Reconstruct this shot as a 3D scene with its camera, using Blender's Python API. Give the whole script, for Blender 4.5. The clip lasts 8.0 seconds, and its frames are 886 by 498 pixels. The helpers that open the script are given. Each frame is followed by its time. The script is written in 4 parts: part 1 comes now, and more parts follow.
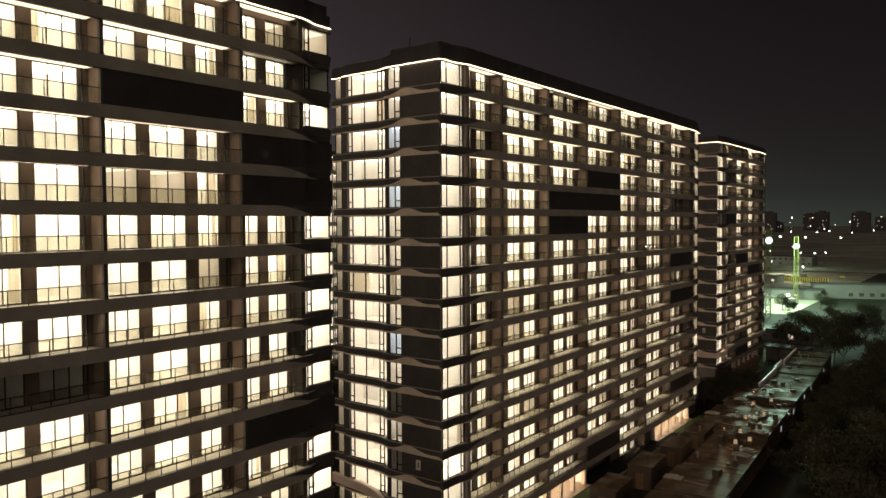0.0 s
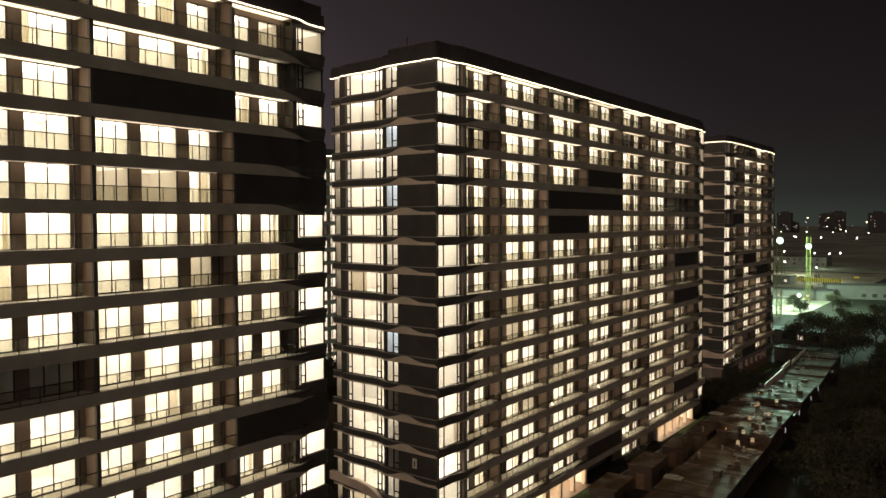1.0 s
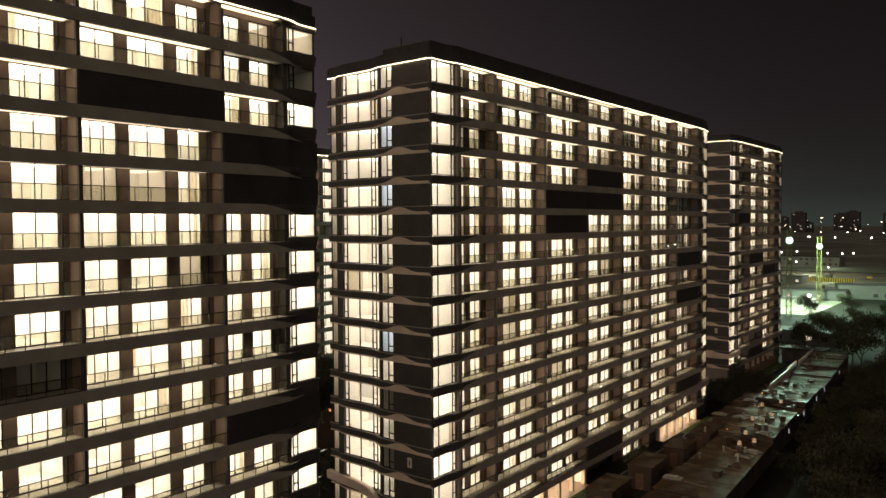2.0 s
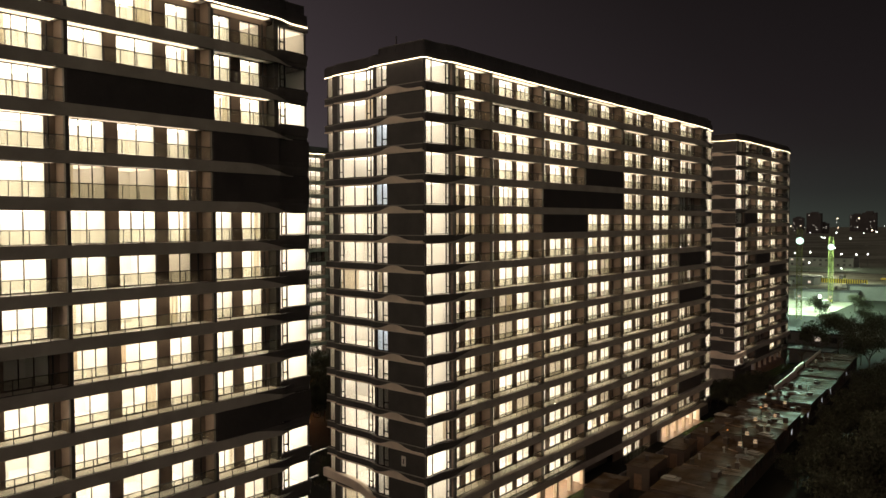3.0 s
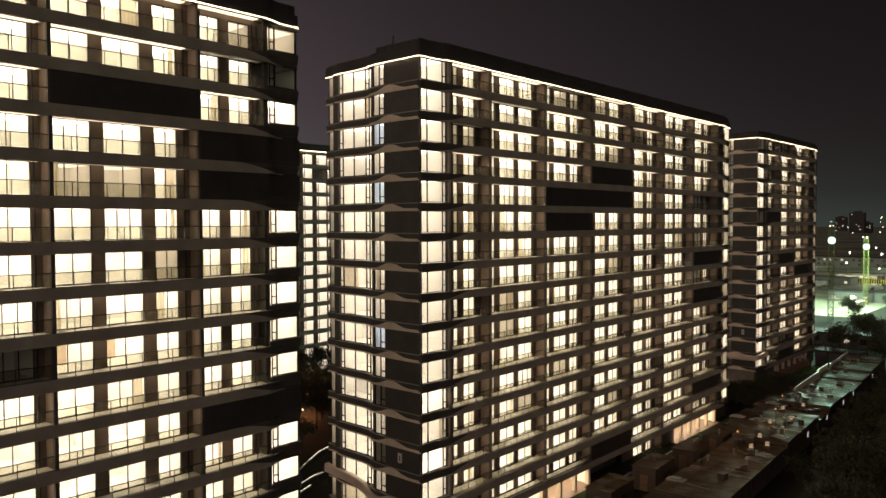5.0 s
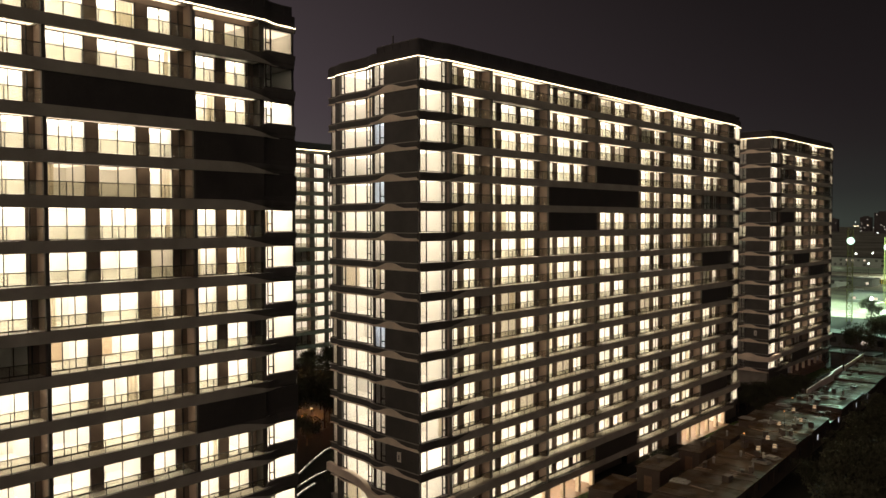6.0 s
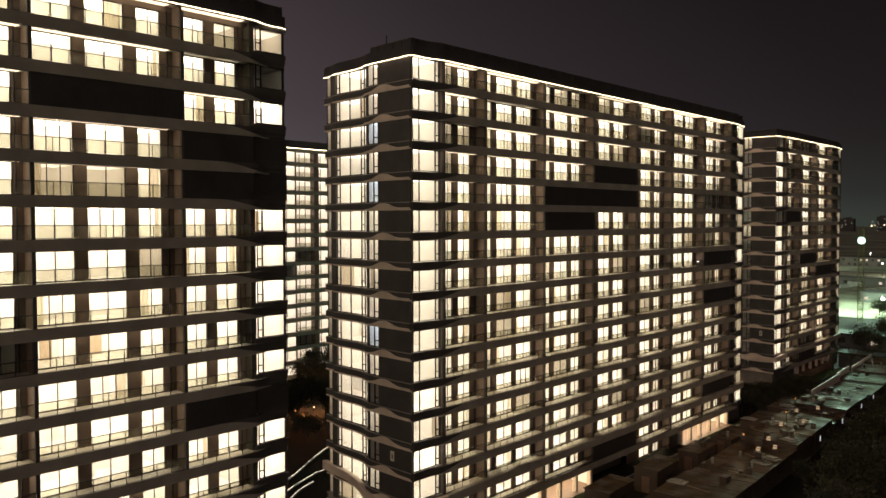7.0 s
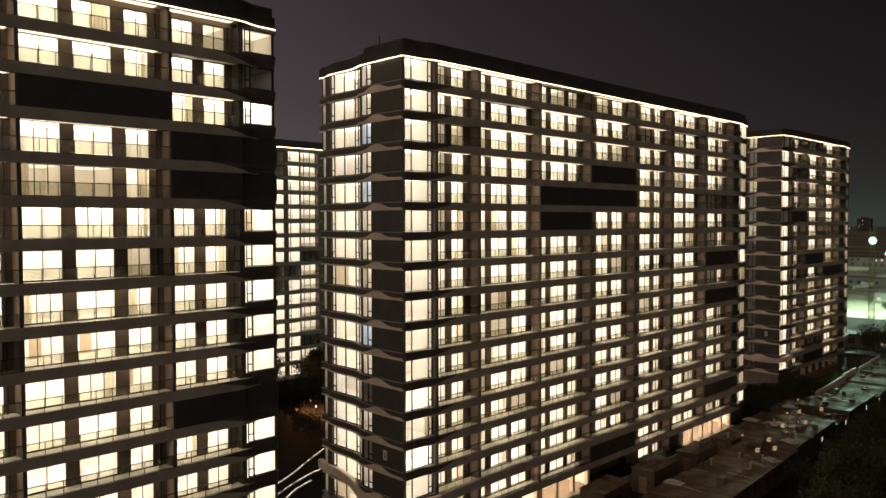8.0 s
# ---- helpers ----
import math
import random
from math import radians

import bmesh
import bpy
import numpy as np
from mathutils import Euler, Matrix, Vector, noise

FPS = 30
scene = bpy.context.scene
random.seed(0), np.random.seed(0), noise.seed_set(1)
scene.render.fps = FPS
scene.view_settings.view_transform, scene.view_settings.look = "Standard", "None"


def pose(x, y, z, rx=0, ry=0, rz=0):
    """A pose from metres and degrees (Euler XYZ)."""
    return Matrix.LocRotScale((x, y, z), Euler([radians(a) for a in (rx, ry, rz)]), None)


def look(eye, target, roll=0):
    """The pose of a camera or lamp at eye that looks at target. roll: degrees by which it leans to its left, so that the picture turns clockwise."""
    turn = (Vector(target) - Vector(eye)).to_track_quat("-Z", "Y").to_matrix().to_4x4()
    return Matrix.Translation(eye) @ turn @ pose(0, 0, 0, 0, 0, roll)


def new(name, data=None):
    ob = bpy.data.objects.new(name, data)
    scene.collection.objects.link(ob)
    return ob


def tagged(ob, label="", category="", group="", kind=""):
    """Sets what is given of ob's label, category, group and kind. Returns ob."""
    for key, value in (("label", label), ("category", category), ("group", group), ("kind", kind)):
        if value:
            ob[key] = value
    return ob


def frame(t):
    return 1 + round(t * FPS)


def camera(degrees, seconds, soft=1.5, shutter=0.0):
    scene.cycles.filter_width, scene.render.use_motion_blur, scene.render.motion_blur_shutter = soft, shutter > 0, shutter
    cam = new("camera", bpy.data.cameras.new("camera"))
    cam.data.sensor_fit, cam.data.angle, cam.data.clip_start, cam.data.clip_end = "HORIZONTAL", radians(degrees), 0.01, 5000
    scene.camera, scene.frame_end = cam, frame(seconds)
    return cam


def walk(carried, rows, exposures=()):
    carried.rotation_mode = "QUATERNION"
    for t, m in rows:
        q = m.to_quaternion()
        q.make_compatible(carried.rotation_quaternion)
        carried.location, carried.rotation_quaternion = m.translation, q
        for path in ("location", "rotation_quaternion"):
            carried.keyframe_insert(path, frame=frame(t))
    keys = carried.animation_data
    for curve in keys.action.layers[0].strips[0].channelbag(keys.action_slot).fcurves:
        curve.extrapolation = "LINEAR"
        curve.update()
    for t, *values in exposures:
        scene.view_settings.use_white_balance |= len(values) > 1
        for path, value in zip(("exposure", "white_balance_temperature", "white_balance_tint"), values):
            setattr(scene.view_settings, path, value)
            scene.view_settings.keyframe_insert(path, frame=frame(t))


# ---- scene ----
cam = camera(58.6, 8.0, soft=1.5)
PATH = [
    (0, (1.376, -4.115, 30.686), (0.225, -2.481, 30.618), -0.3),
    (0.5, (2.117, -3.688, 30.685), (0.951, -2.065, 30.616), -0.2),
    (1, (2.816, -3.269, 30.636), (1.637, -1.655, 30.567), -0.2),
    (1.5, (3.514, -2.789, 30.587), (2.323, -1.184, 30.519), -0.3),
    (3, (5.811, -1.237, 30.395), (4.58, 0.338, 30.328), -0.2),
    (3.5, (6.565, -0.692, 30.365), (5.322, 0.874, 30.298), -0.2),
    (4, (7.331, -0.085, 30.314), (6.076, 1.471, 30.247), -0.2),
    (4.5, (8.127, 0.508, 30.278), (6.85, 2.046, 30.21), -0.2),
    (6, (10.546, 2.384, 30.254), (9.207, 3.868, 30.185), -0.1),
    (6.5, (11.319, 3.048, 30.248), (9.968, 4.521, 30.178), -0.1),
    (7, (12.079, 3.692, 30.236), (10.715, 5.153, 30.166), -0.1),
    (7.5, (12.9, 4.375, 30.224), (11.524, 5.824, 30.154), -0.1),
    (8, (13.72, 5.057, 30.22), (12.33, 6.494, 30.15), -0.1),
]
walk(cam, [(t, look(eye, target, roll)) for t, eye, target, roll in PATH], [(0.0, 0.06, 6700, 15), (8.0, 0.06, 6700, 16)])

# ---- world and light ----
world = bpy.data.worlds.new("night_sky")
scene.world = world
world.use_nodes = True
wn, wl = world.node_tree.nodes, world.node_tree.links
wn.clear()
w_out = wn.new("ShaderNodeOutputWorld")
w_bg = wn.new("ShaderNodeBackground")
w_tc = wn.new("ShaderNodeTexCoord")
w_sep = wn.new("ShaderNodeSeparateXYZ")
w_up = wn.new("ShaderNodeValToRGB")
w_side = wn.new("ShaderNodeValToRGB")
w_map = wn.new("ShaderNodeMapRange")
w_dot = wn.new("ShaderNodeVectorMath")
w_around = wn.new("ShaderNodeMapRange")
w_mix = wn.new("ShaderNodeMix")
w_mix.data_type, w_mix.blend_type = "RGBA", "MULTIPLY"
w_mix.inputs["Factor"].default_value = 1.0
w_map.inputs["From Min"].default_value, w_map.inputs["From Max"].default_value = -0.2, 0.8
w_dot.operation = "DOT_PRODUCT"
w_dot.inputs[1].default_value = (0.09, 0.85, 0.52)
w_around.inputs["From Min"].default_value, w_around.inputs["From Max"].default_value = -1.0, 1.0
wl.new(w_tc.outputs["Generated"], w_sep.inputs[0])
wl.new(w_tc.outputs["Generated"], w_dot.inputs[0])
wl.new(w_dot.outputs["Value"], w_around.inputs["Value"])
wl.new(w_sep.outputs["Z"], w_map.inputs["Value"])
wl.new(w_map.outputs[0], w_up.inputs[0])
wl.new(w_around.outputs[0], w_side.inputs[0])


def sky_stops(ramp, stops):
    el = ramp.color_ramp.elements
    el[0].position, el[0].color = stops[0][0], (*stops[0][1], 1)
    el[1].position, el[1].color = stops[-1][0], (*stops[-1][1], 1)
    for p, c in stops[1:-1]:
        el.new(p).color = (*c, 1)


# town glow under low cloud: brightest a little above the horizon, dim over open land to the north; the green horizon
# stops imitate floodlit haze
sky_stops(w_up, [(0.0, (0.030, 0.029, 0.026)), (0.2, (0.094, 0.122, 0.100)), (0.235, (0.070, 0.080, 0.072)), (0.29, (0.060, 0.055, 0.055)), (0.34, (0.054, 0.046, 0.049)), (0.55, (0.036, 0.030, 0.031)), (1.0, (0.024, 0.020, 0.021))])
# the unseen south is raised far above the visible sky to brighten the fronts
sky_stops(w_side, [(0.0, (16.4, 14.0, 11.2)), (0.28, (11.8, 10.1, 8.1)), (0.45, (6.6, 5.6, 4.5)), (0.64, (1.45, 1.37, 1.43)), (0.74, (1.10, 1.04, 1.09)), (0.84, (0.57, 0.535, 0.55)), (0.93, (0.25, 0.24, 0.24)), (1.0, (0.12, 0.12, 0.12))])
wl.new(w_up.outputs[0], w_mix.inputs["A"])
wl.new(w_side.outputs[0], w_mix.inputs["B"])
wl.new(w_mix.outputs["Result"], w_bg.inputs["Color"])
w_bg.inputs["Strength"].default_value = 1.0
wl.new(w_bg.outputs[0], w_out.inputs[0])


# ---- materials ----
def material(name, base, rough=0.7, metal=0.0, vary=0.25, scale=1.2, grain=18.0, bump=0.15, tint=None, island=0.0, spec=0.5):
    """A surface with blotches, fine grain and relief, at real size."""
    m = bpy.data.materials.new(name)
    m.use_nodes = True
    n, l = m.node_tree.nodes, m.node_tree.links
    b = n["Principled BSDF"]
    tc = n.new("ShaderNodeTexCoord")
    geo = n.new("ShaderNodeNewGeometry")
    big, small = n.new("ShaderNodeTexNoise"), n.new("ShaderNodeTexNoise")
    big.inputs["Scale"].default_value, big.inputs["Detail"].default_value = scale, 5
    small.inputs["Scale"].default_value, small.inputs["Detail"].default_value = grain, 3
    for t in (big, small):
        l.new(geo.outputs["Position"], t.inputs["Vector"])
    add = n.new("ShaderNodeMath")
    add.operation = "MULTIPLY_ADD"
    add.inputs[1].default_value = 0.35
    l.new(small.outputs["Fac"], add.inputs[0])
    l.new(big.outputs["Fac"], add.inputs[2])
    last = add.outputs[0]
    if island:
        info = n.new("ShaderNodeObjectInfo")
        more = n.new("ShaderNodeMath")
        more.operation = "MULTIPLY_ADD"
        more.inputs[1].default_value = island
        l.new(info.outputs["Random"], more.inputs[0])
        l.new(last, more.inputs[2])
        last = more.outputs[0]
    ramp = n.new("ShaderNodeValToRGB")
    lo = [c * (1 - vary) for c in base]
    hi = [min(1, c * (1 + vary)) for c in (tint or base)]
    ramp.color_ramp.elements[0].position, ramp.color_ramp.elements[0].color = 0.42, (*lo, 1)
    ramp.color_ramp.elements[1].position, ramp.color_ramp.elements[1].color = 0.95 + island * 0.5, (*hi, 1)
    l.new(last, ramp.inputs[0])
    l.new(ramp.outputs[0], b.inputs["Base Color"])
    rr = n.new("ShaderNodeMapRange")
    rr.inputs["To Min"].default_value, rr.inputs["To Max"].default_value = max(0.02, rough - 0.12), min(1, rough + 0.12)
    l.new(big.outputs["Fac"], rr.inputs["Value"])
    l.new(rr.outputs[0], b.inputs["Roughness"])
    b.inputs["Metallic"].default_value = metal
    b.inputs["Specular IOR Level"].default_value = spec
    if bump:
        bp = n.new("ShaderNodeBump")
        bp.inputs["Strength"].default_value, bp.inputs["Distance"].default_value = bump, 0.02
        l.new(small.outputs["Fac"], bp.inputs["Height"])
        l.new(bp.outputs[0], b.inputs["Normal"])
    return m


def glow(name, colour, strength):
    m = bpy.data.materials.new(name)
    m.use_nodes = True
    n, l = m.node_tree.nodes, m.node_tree.links
    n.clear()
    o, e = n.new("ShaderNodeOutputMaterial"), n.new("ShaderNodeEmission")
    e.inputs["Color"].default_value, e.inputs["Strength"].default_value = (*colour, 1), strength
    l.new(e.outputs[0], o.inputs[0])
    return m


def glass(name, clear, milk=0.0, rough=0.0):
    """Thin clear glass: it lets light through, tinted, and mirrors by its angle; milk adds a film of dust."""
    m = bpy.data.materials.new(name)
    m.use_nodes = True
    n, l = m.node_tree.nodes, m.node_tree.links
    n.clear()
    o = n.new("ShaderNodeOutputMaterial")
    tr, gl, fr, mx = n.new("ShaderNodeBsdfTransparent"), n.new("ShaderNodeBsdfGlossy"), n.new("ShaderNodeLayerWeight"), n.new("ShaderNodeMixShader")
    pw, ad = n.new("ShaderNodeMath"), n.new("ShaderNodeMath")
    pw.operation, ad.operation = "POWER", "MULTIPLY_ADD"
    pw.inputs[1].default_value = 5.0
    ad.inputs[1].default_value, ad.inputs[2].default_value = 0.9, 0.035
    tr.inputs[0].default_value = (*clear, 1)
    gl.inputs["Roughness"].default_value = rough
    fr.inputs["Blend"].default_value = 0.5
    l.new(fr.outputs["Facing"], pw.inputs[0])
    l.new(pw.outputs[0], ad.inputs[0])
    l.new(ad.outputs[0], mx.inputs[0])
    l.new(tr.outputs[0], mx.inputs[1])
    l.new(gl.outputs[0], mx.inputs[2])
    last = mx
    if milk:
        df, tl, m1, m2 = n.new("ShaderNodeBsdfDiffuse"), n.new("ShaderNodeBsdfTranslucent"), n.new("ShaderNodeMixShader"), n.new("ShaderNodeMixShader")
        nz = n.new("ShaderNodeTexNoise")
        nz.inputs["Scale"].default_value = 0.9
        mp = n.new("ShaderNodeMapRange")
        mp.inputs["To Min"].default_value, mp.inputs["To Max"].default_value = milk * 0.5, milk * 1.5
        geo = n.new("ShaderNodeNewGeometry")
        l.new(geo.outputs["Position"], nz.inputs["Vector"])
        l.new(nz.outputs["Fac"], mp.inputs["Value"])
        df.inputs[0].default_value = tl.inputs[0].default_value = (0.52, 0.49, 0.42, 1)
        m1.inputs[0].default_value = 0.5
        l.new(df.outputs[0], m1.inputs[1])
        l.new(tl.outputs[0], m1.inputs[2])
        l.new(mp.outputs[0], m2.inputs[0])
        l.new(mx.outputs[0], m2.inputs[1])
        l.new(m1.outputs[0], m2.inputs[2])
        last = m2
    l.new(last.outputs[0], o.inputs[0])
    return m


DARK = material("dark_metal_panel", (0.068, 0.063, 0.054), 0.6, 0.0, 0.3, 0.6, 9, 0.05)
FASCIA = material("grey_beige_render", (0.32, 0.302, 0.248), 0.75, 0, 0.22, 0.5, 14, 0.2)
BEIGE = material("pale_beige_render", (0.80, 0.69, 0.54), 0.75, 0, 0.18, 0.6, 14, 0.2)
REAR = material("dark_brown_wall_paint", (0.125, 0.092, 0.07), 0.8, 0, 0.25, 0.8, 20, 0.15)
TAUPE = material("taupe_wall_paint", (0.215, 0.16, 0.125), 0.8, 0, 0.2, 0.8, 20, 0.15)
SLAB = material("pale_plaster_and_tile", (0.84, 0.81, 0.73), 0.7, 0, 0.12, 0.7, 12, 0.1)
FRAME = material("dark_window_frame", (0.022, 0.020, 0.018), 0.4, 0.4, 0.2, 3, 30, 0.0)
ROOM = material("cream_room_paint", (0.87, 0.86, 0.82), 0.8, 0, 0.06, 0.35, 6, 0.0, island=0.12)
TIMBER = material("cream_floor_tiles", (0.81, 0.79, 0.74), 0.4, 0, 0.2, 1.5, 9, 0.0)
DOOR = material("brown_wood_door", (0.20, 0.12, 0.07), 0.5, 0, 0.25, 3, 20, 0.0)
LIGHTWOOD = material("pale_wood_door", (0.46, 0.36, 0.25), 0.5, 0, 0.2, 3, 20, 0.0)
CURTAIN = material("cream_curtain_cloth", (0.82, 0.77, 0.68), 0.9, 0, 0.15, 2, 30, 0.0)
c_n, c_l = CURTAIN.node_tree.nodes, CURTAIN.node_tree.links
c_tl, c_mx = c_n.new("ShaderNodeBsdfTranslucent"), c_n.new("ShaderNodeMixShader")
c_tl.inputs[0].default_value, c_mx.inputs[0].default_value = (0.92, 0.88, 0.80, 1), 0.7
c_l.new(c_n["Principled BSDF"].outputs[0], c_mx.inputs[1])
c_l.new(c_tl.outputs[0], c_mx.inputs[2])
c_l.new(c_mx.outputs[0], c_n["Material Output"].inputs[0])
ROOF = material("dark_roof_parapet", (0.036, 0.034, 0.034), 0.85, 0, 0.35, 0.4, 6, 0.3)
# near-black colour puts the darkness of unlit balconies into flat sheets
SHADE_SHEET = material("dark_brown_shade_sheet", (0.038, 0.033, 0.029), 0.6, 0, 0.35, 0.5, 6, 0.1)
PANE = glass("window_glass", (0.96, 0.97, 0.95))
RAIL = glass("tinted_railing_glass", (0.87, 0.87, 0.82), 0.05)
LED = glow("warm_led_strip", (1.0, 0.80, 0.50), 7.0)
LAMP = glow("warm_white_ceiling_light", (1.0, 0.875, 0.70), 5.4)
LAMP_SOFT = glow("softer_warm_white_ceiling_light", (1.0, 0.87, 0.69), 4.5)
LAMP_MILD = glow("mild_warm_ceiling_light", (1.0, 0.875, 0.70), 2.8)
LAMP_DIM = glow("weak_warm_ceiling_light", (1.0, 0.81, 0.57), 1.7)
LAMP_COOL = glow("cool_white_ceiling_light", (0.74, 0.86, 1.0), 2.6)
for m in (LAMP, LAMP_SOFT, LAMP_MILD, LAMP_DIM, LAMP_COOL):
    m.cycles.emission_sampling = "NONE"
DOWNLIGHT = glow("bright_downlight", (1.0, 0.86, 0.62), 6.0)
DOWNLIGHT.cycles.emission_sampling = "NONE"
# emission stands in for the light that falls on the balcony ceilings
SOFFIT_GLOW = glow("warm_soffit_glow", (1.0, 0.82, 0.55), 1.7)
SOFFIT_GLOW_SOFT = glow("softer_warm_soffit_glow", (1.0, 0.81, 0.53), 1.1)


# ---- building blocks ----
SKEW = -0.05


def skew(x, y):
    """Where a corner of a block's near end lies, as that end is not quite square to the front."""
    if x > -0.5:
        return x, y
    return (x if x > -13.6 else -13.6 + (x + 13.6) * 0.8), y + SKEW * (x + 0.5)


class Shape:
    """Corners and faces of one mesh, gathered box by box."""

    def __init__(self):
        self.v, self.f, self.m = [], [], []

    def box(self, x0, x1, y0, y1, z0, z1, mi=0):
        k = len(self.v)
        self.v += [(x0, y0, z0), (x1, y0, z0), (x1, y1, z0), (x0, y1, z0), (x0, y0, z1), (x1, y0, z1), (x1, y1, z1), (x0, y1, z1)]
        self.f += [(k, k + 3, k + 2, k + 1), (k + 4, k + 5, k + 6, k + 7), (k, k + 1, k + 5, k + 4), (k + 1, k + 2, k + 6, k + 5), (k + 2, k + 3, k + 7, k + 6), (k + 3, k, k + 4, k + 7)]
        self.m += [mi] * 6
        return self

    def face(self, pts, mi=0):
        k = len(self.v)
        self.v += pts
        self.f.append(tuple(range(k, k + len(pts))))
        self.m.append(mi)
        return self

    def sweep(self, path, profile, mi=0, closed=True):
        """Sweeps a profile of (outward, up) along a path of (x, y) or (x, y, z); outward is to the right of its way."""
        k, n, p = len(self.v), len(path), len(profile)
        for i, a in enumerate(path):
            b, c = path[max(i - 1, 0)], path[min(i + 1, n - 1)]
            dx, dy = c[0] - b[0], c[1] - b[1]
            d = math.hypot(dx, dy) or 1
            z = a[2] if len(a) > 2 else 0
            self.v += [(a[0] + o * dy / d, a[1] - o * dx / d, z + u) for o, u in profile]
        for i in range(n - 1):
            for j in range(p if closed else p - 1):
                q = (j + 1) % p
                self.f.append((k + i * p + j, k + i * p + q, k + (i + 1) * p + q, k + (i + 1) * p + j))
                self.m.append(mi)
        if closed:
            self.f += [tuple(k + j for j in range(p))[::-1], tuple(k + (n - 1) * p + j for j in range(p))]
            self.m += [mi, mi]
        return self

    def strip(self, n, p, mi=0):
        """Joins n + 1 rings of p corners, gathered from the start, into one closed strip."""
        for i in range(n):
            for j in range(p):
                q = (j + 1) % p
                self.f.append((i * p + j, (i + 1) * p + j, (i + 1) * p + q, i * p + q))
        self.f += [tuple(range(p)), tuple(n * p + j for j in range(p))[::-1]]
        self.m += [mi] * (n * p + 2)
        return self

    def tube(self, a, b, r, sides=8, r2=None, mi=0):
        """A round bar from a to b."""
        a, b = Vector(a), Vector(b)
        q = (b - a).to_track_quat("Z", "Y")
        k = len(self.v)
        for e, rr in ((a, r), (b, r if r2 is None else r2)):
            for i in range(sides):
                w = 2 * math.pi * i / sides
                self.v.append(tuple(e + q @ Vector((rr * math.cos(w), rr * math.sin(w), 0))))
        for i in range(sides):
            j = (i + 1) % sides
            self.f.append((k + i, k + j, k + sides + j, k + sides + i))
        self.f += [tuple(k + i for i in range(sides))[::-1], tuple(k + sides + i for i in range(sides))]
        self.m += [mi] * (sides + 2)
        return self

    def lattice(self, x0, x1, ys, zs, solid, mi=0):
        """One connected sheet of cells between the breaks ys and zs, from x0 to x1 thick; solid(j, i): whether a cell is filled."""
        k, w = len(self.v), len(ys)
        for x in (x0, x1):
            self.v += [(x, y, z) for z in zs for y in ys]
        n = w * len(zs)
        cells = {(j, i) for j in range(len(zs) - 1) for i in range(w - 1) if solid(j, i)}
        for j, i in sorted(cells):
            a, b, c, d = k + j * w + i, k + j * w + i + 1, k + (j + 1) * w + i + 1, k + (j + 1) * w + i
            self.f += [(a, d, c, b), (a + n, b + n, c + n, d + n)]
            if (j - 1, i) not in cells:
                self.f.append((a, b, b + n, a + n))
            if (j + 1, i) not in cells:
                self.f.append((d, d + n, c + n, c))
            if (j, i - 1) not in cells:
                self.f.append((a, a + n, d + n, d))
            if (j, i + 1) not in cells:
                self.f.append((b, c, c + n, b + n))
        self.m += [mi] * (len(self.f) - len(self.m))
        return self

    def skewed(self):
        """Turns the near end's corners with the slightly skewed end wall."""
        self.v = [(*skew(v[0], v[1]), v[2]) if v[1] < 5 else v for v in self.v]
        return self

    def mesh(self, name, *mats):
        me = bpy.data.meshes.new(name)
        me.from_pydata(self.v, [], self.f)
        for m in mats:
            me.materials.append(m)
        me.polygons.foreach_set("material_index", self.m)
        me.update()
        return me


MADE = {}


def shared(key, build):
    if key not in MADE:
        MADE[key] = build()
    return MADE[key]


def piece(name, mesh, parent, at=(0, 0, 0), label=""):
    ob = new(name, mesh)
    ob.parent = parent
    ob.location = at
    if label:
        tagged(ob, label)
    return ob


def thing(name, at, label, category, group="", kind=""):
    return tagged(new(name), label, category, group, kind) if at is None else place(tagged(new(name), label, category, group, kind), at)


def place(ob, at):
    ob.location = at
    return ob


def smooth_path(points, rounds=3):
    """Rounds a polyline's corners by cutting them again and again."""
    for _ in range(rounds):
        out = [points[0]]
        for a, b in zip(points, points[1:]):
            out.append(tuple(0.75 * p + 0.25 * q for p, q in zip(a, b)))
            out.append(tuple(0.25 * p + 0.75 * q for p, q in zip(a, b)))
        out.append(points[-1])
        points = out
    return points


STOREY = 2.95
HEAD = 2.24
GLAZE = -1.5
chance = random.Random(7)


# ---- windows and rooms ----
def window_mesh(w, h, splits, transom, bar=0.022):
    """A frame in the y-z plane from (0, 0) to (w, h); splits: where the mullions stand; transom: fields with a low opening light."""
    def build():
        t = max(0.055, 1.4 * bar)
        ys = sorted({0, t, w - t, w, *(round(y + d, 3) for y in splits for d in (-bar, bar))})
        zs = [0, t, 0.62, 0.66 + bar, h - t, h]

        def solid(j, i):
            mid = (ys[i] + ys[i + 1]) / 2
            if j in (0, 4) or i in (0, len(ys) - 2) or any(abs(mid - y) < bar for y in splits):
                return True
            return j == 2 and any(a < mid < b for a, b in transom)
        s = Shape().lattice(-0.05, 0.05, ys, zs, solid)
        return s.mesh("window_frame", FRAME)
    return shared(("win", round(w, 2), round(h, 2), tuple(splits), tuple(transom), bar), build)


def pane_mesh(w, h):
    return shared(("pane", round(w, 2), round(h, 2)), lambda: Shape().box(-0.004, 0.004, 0.05, w - 0.05, 0.05, h - 0.05).mesh("pane", PANE))


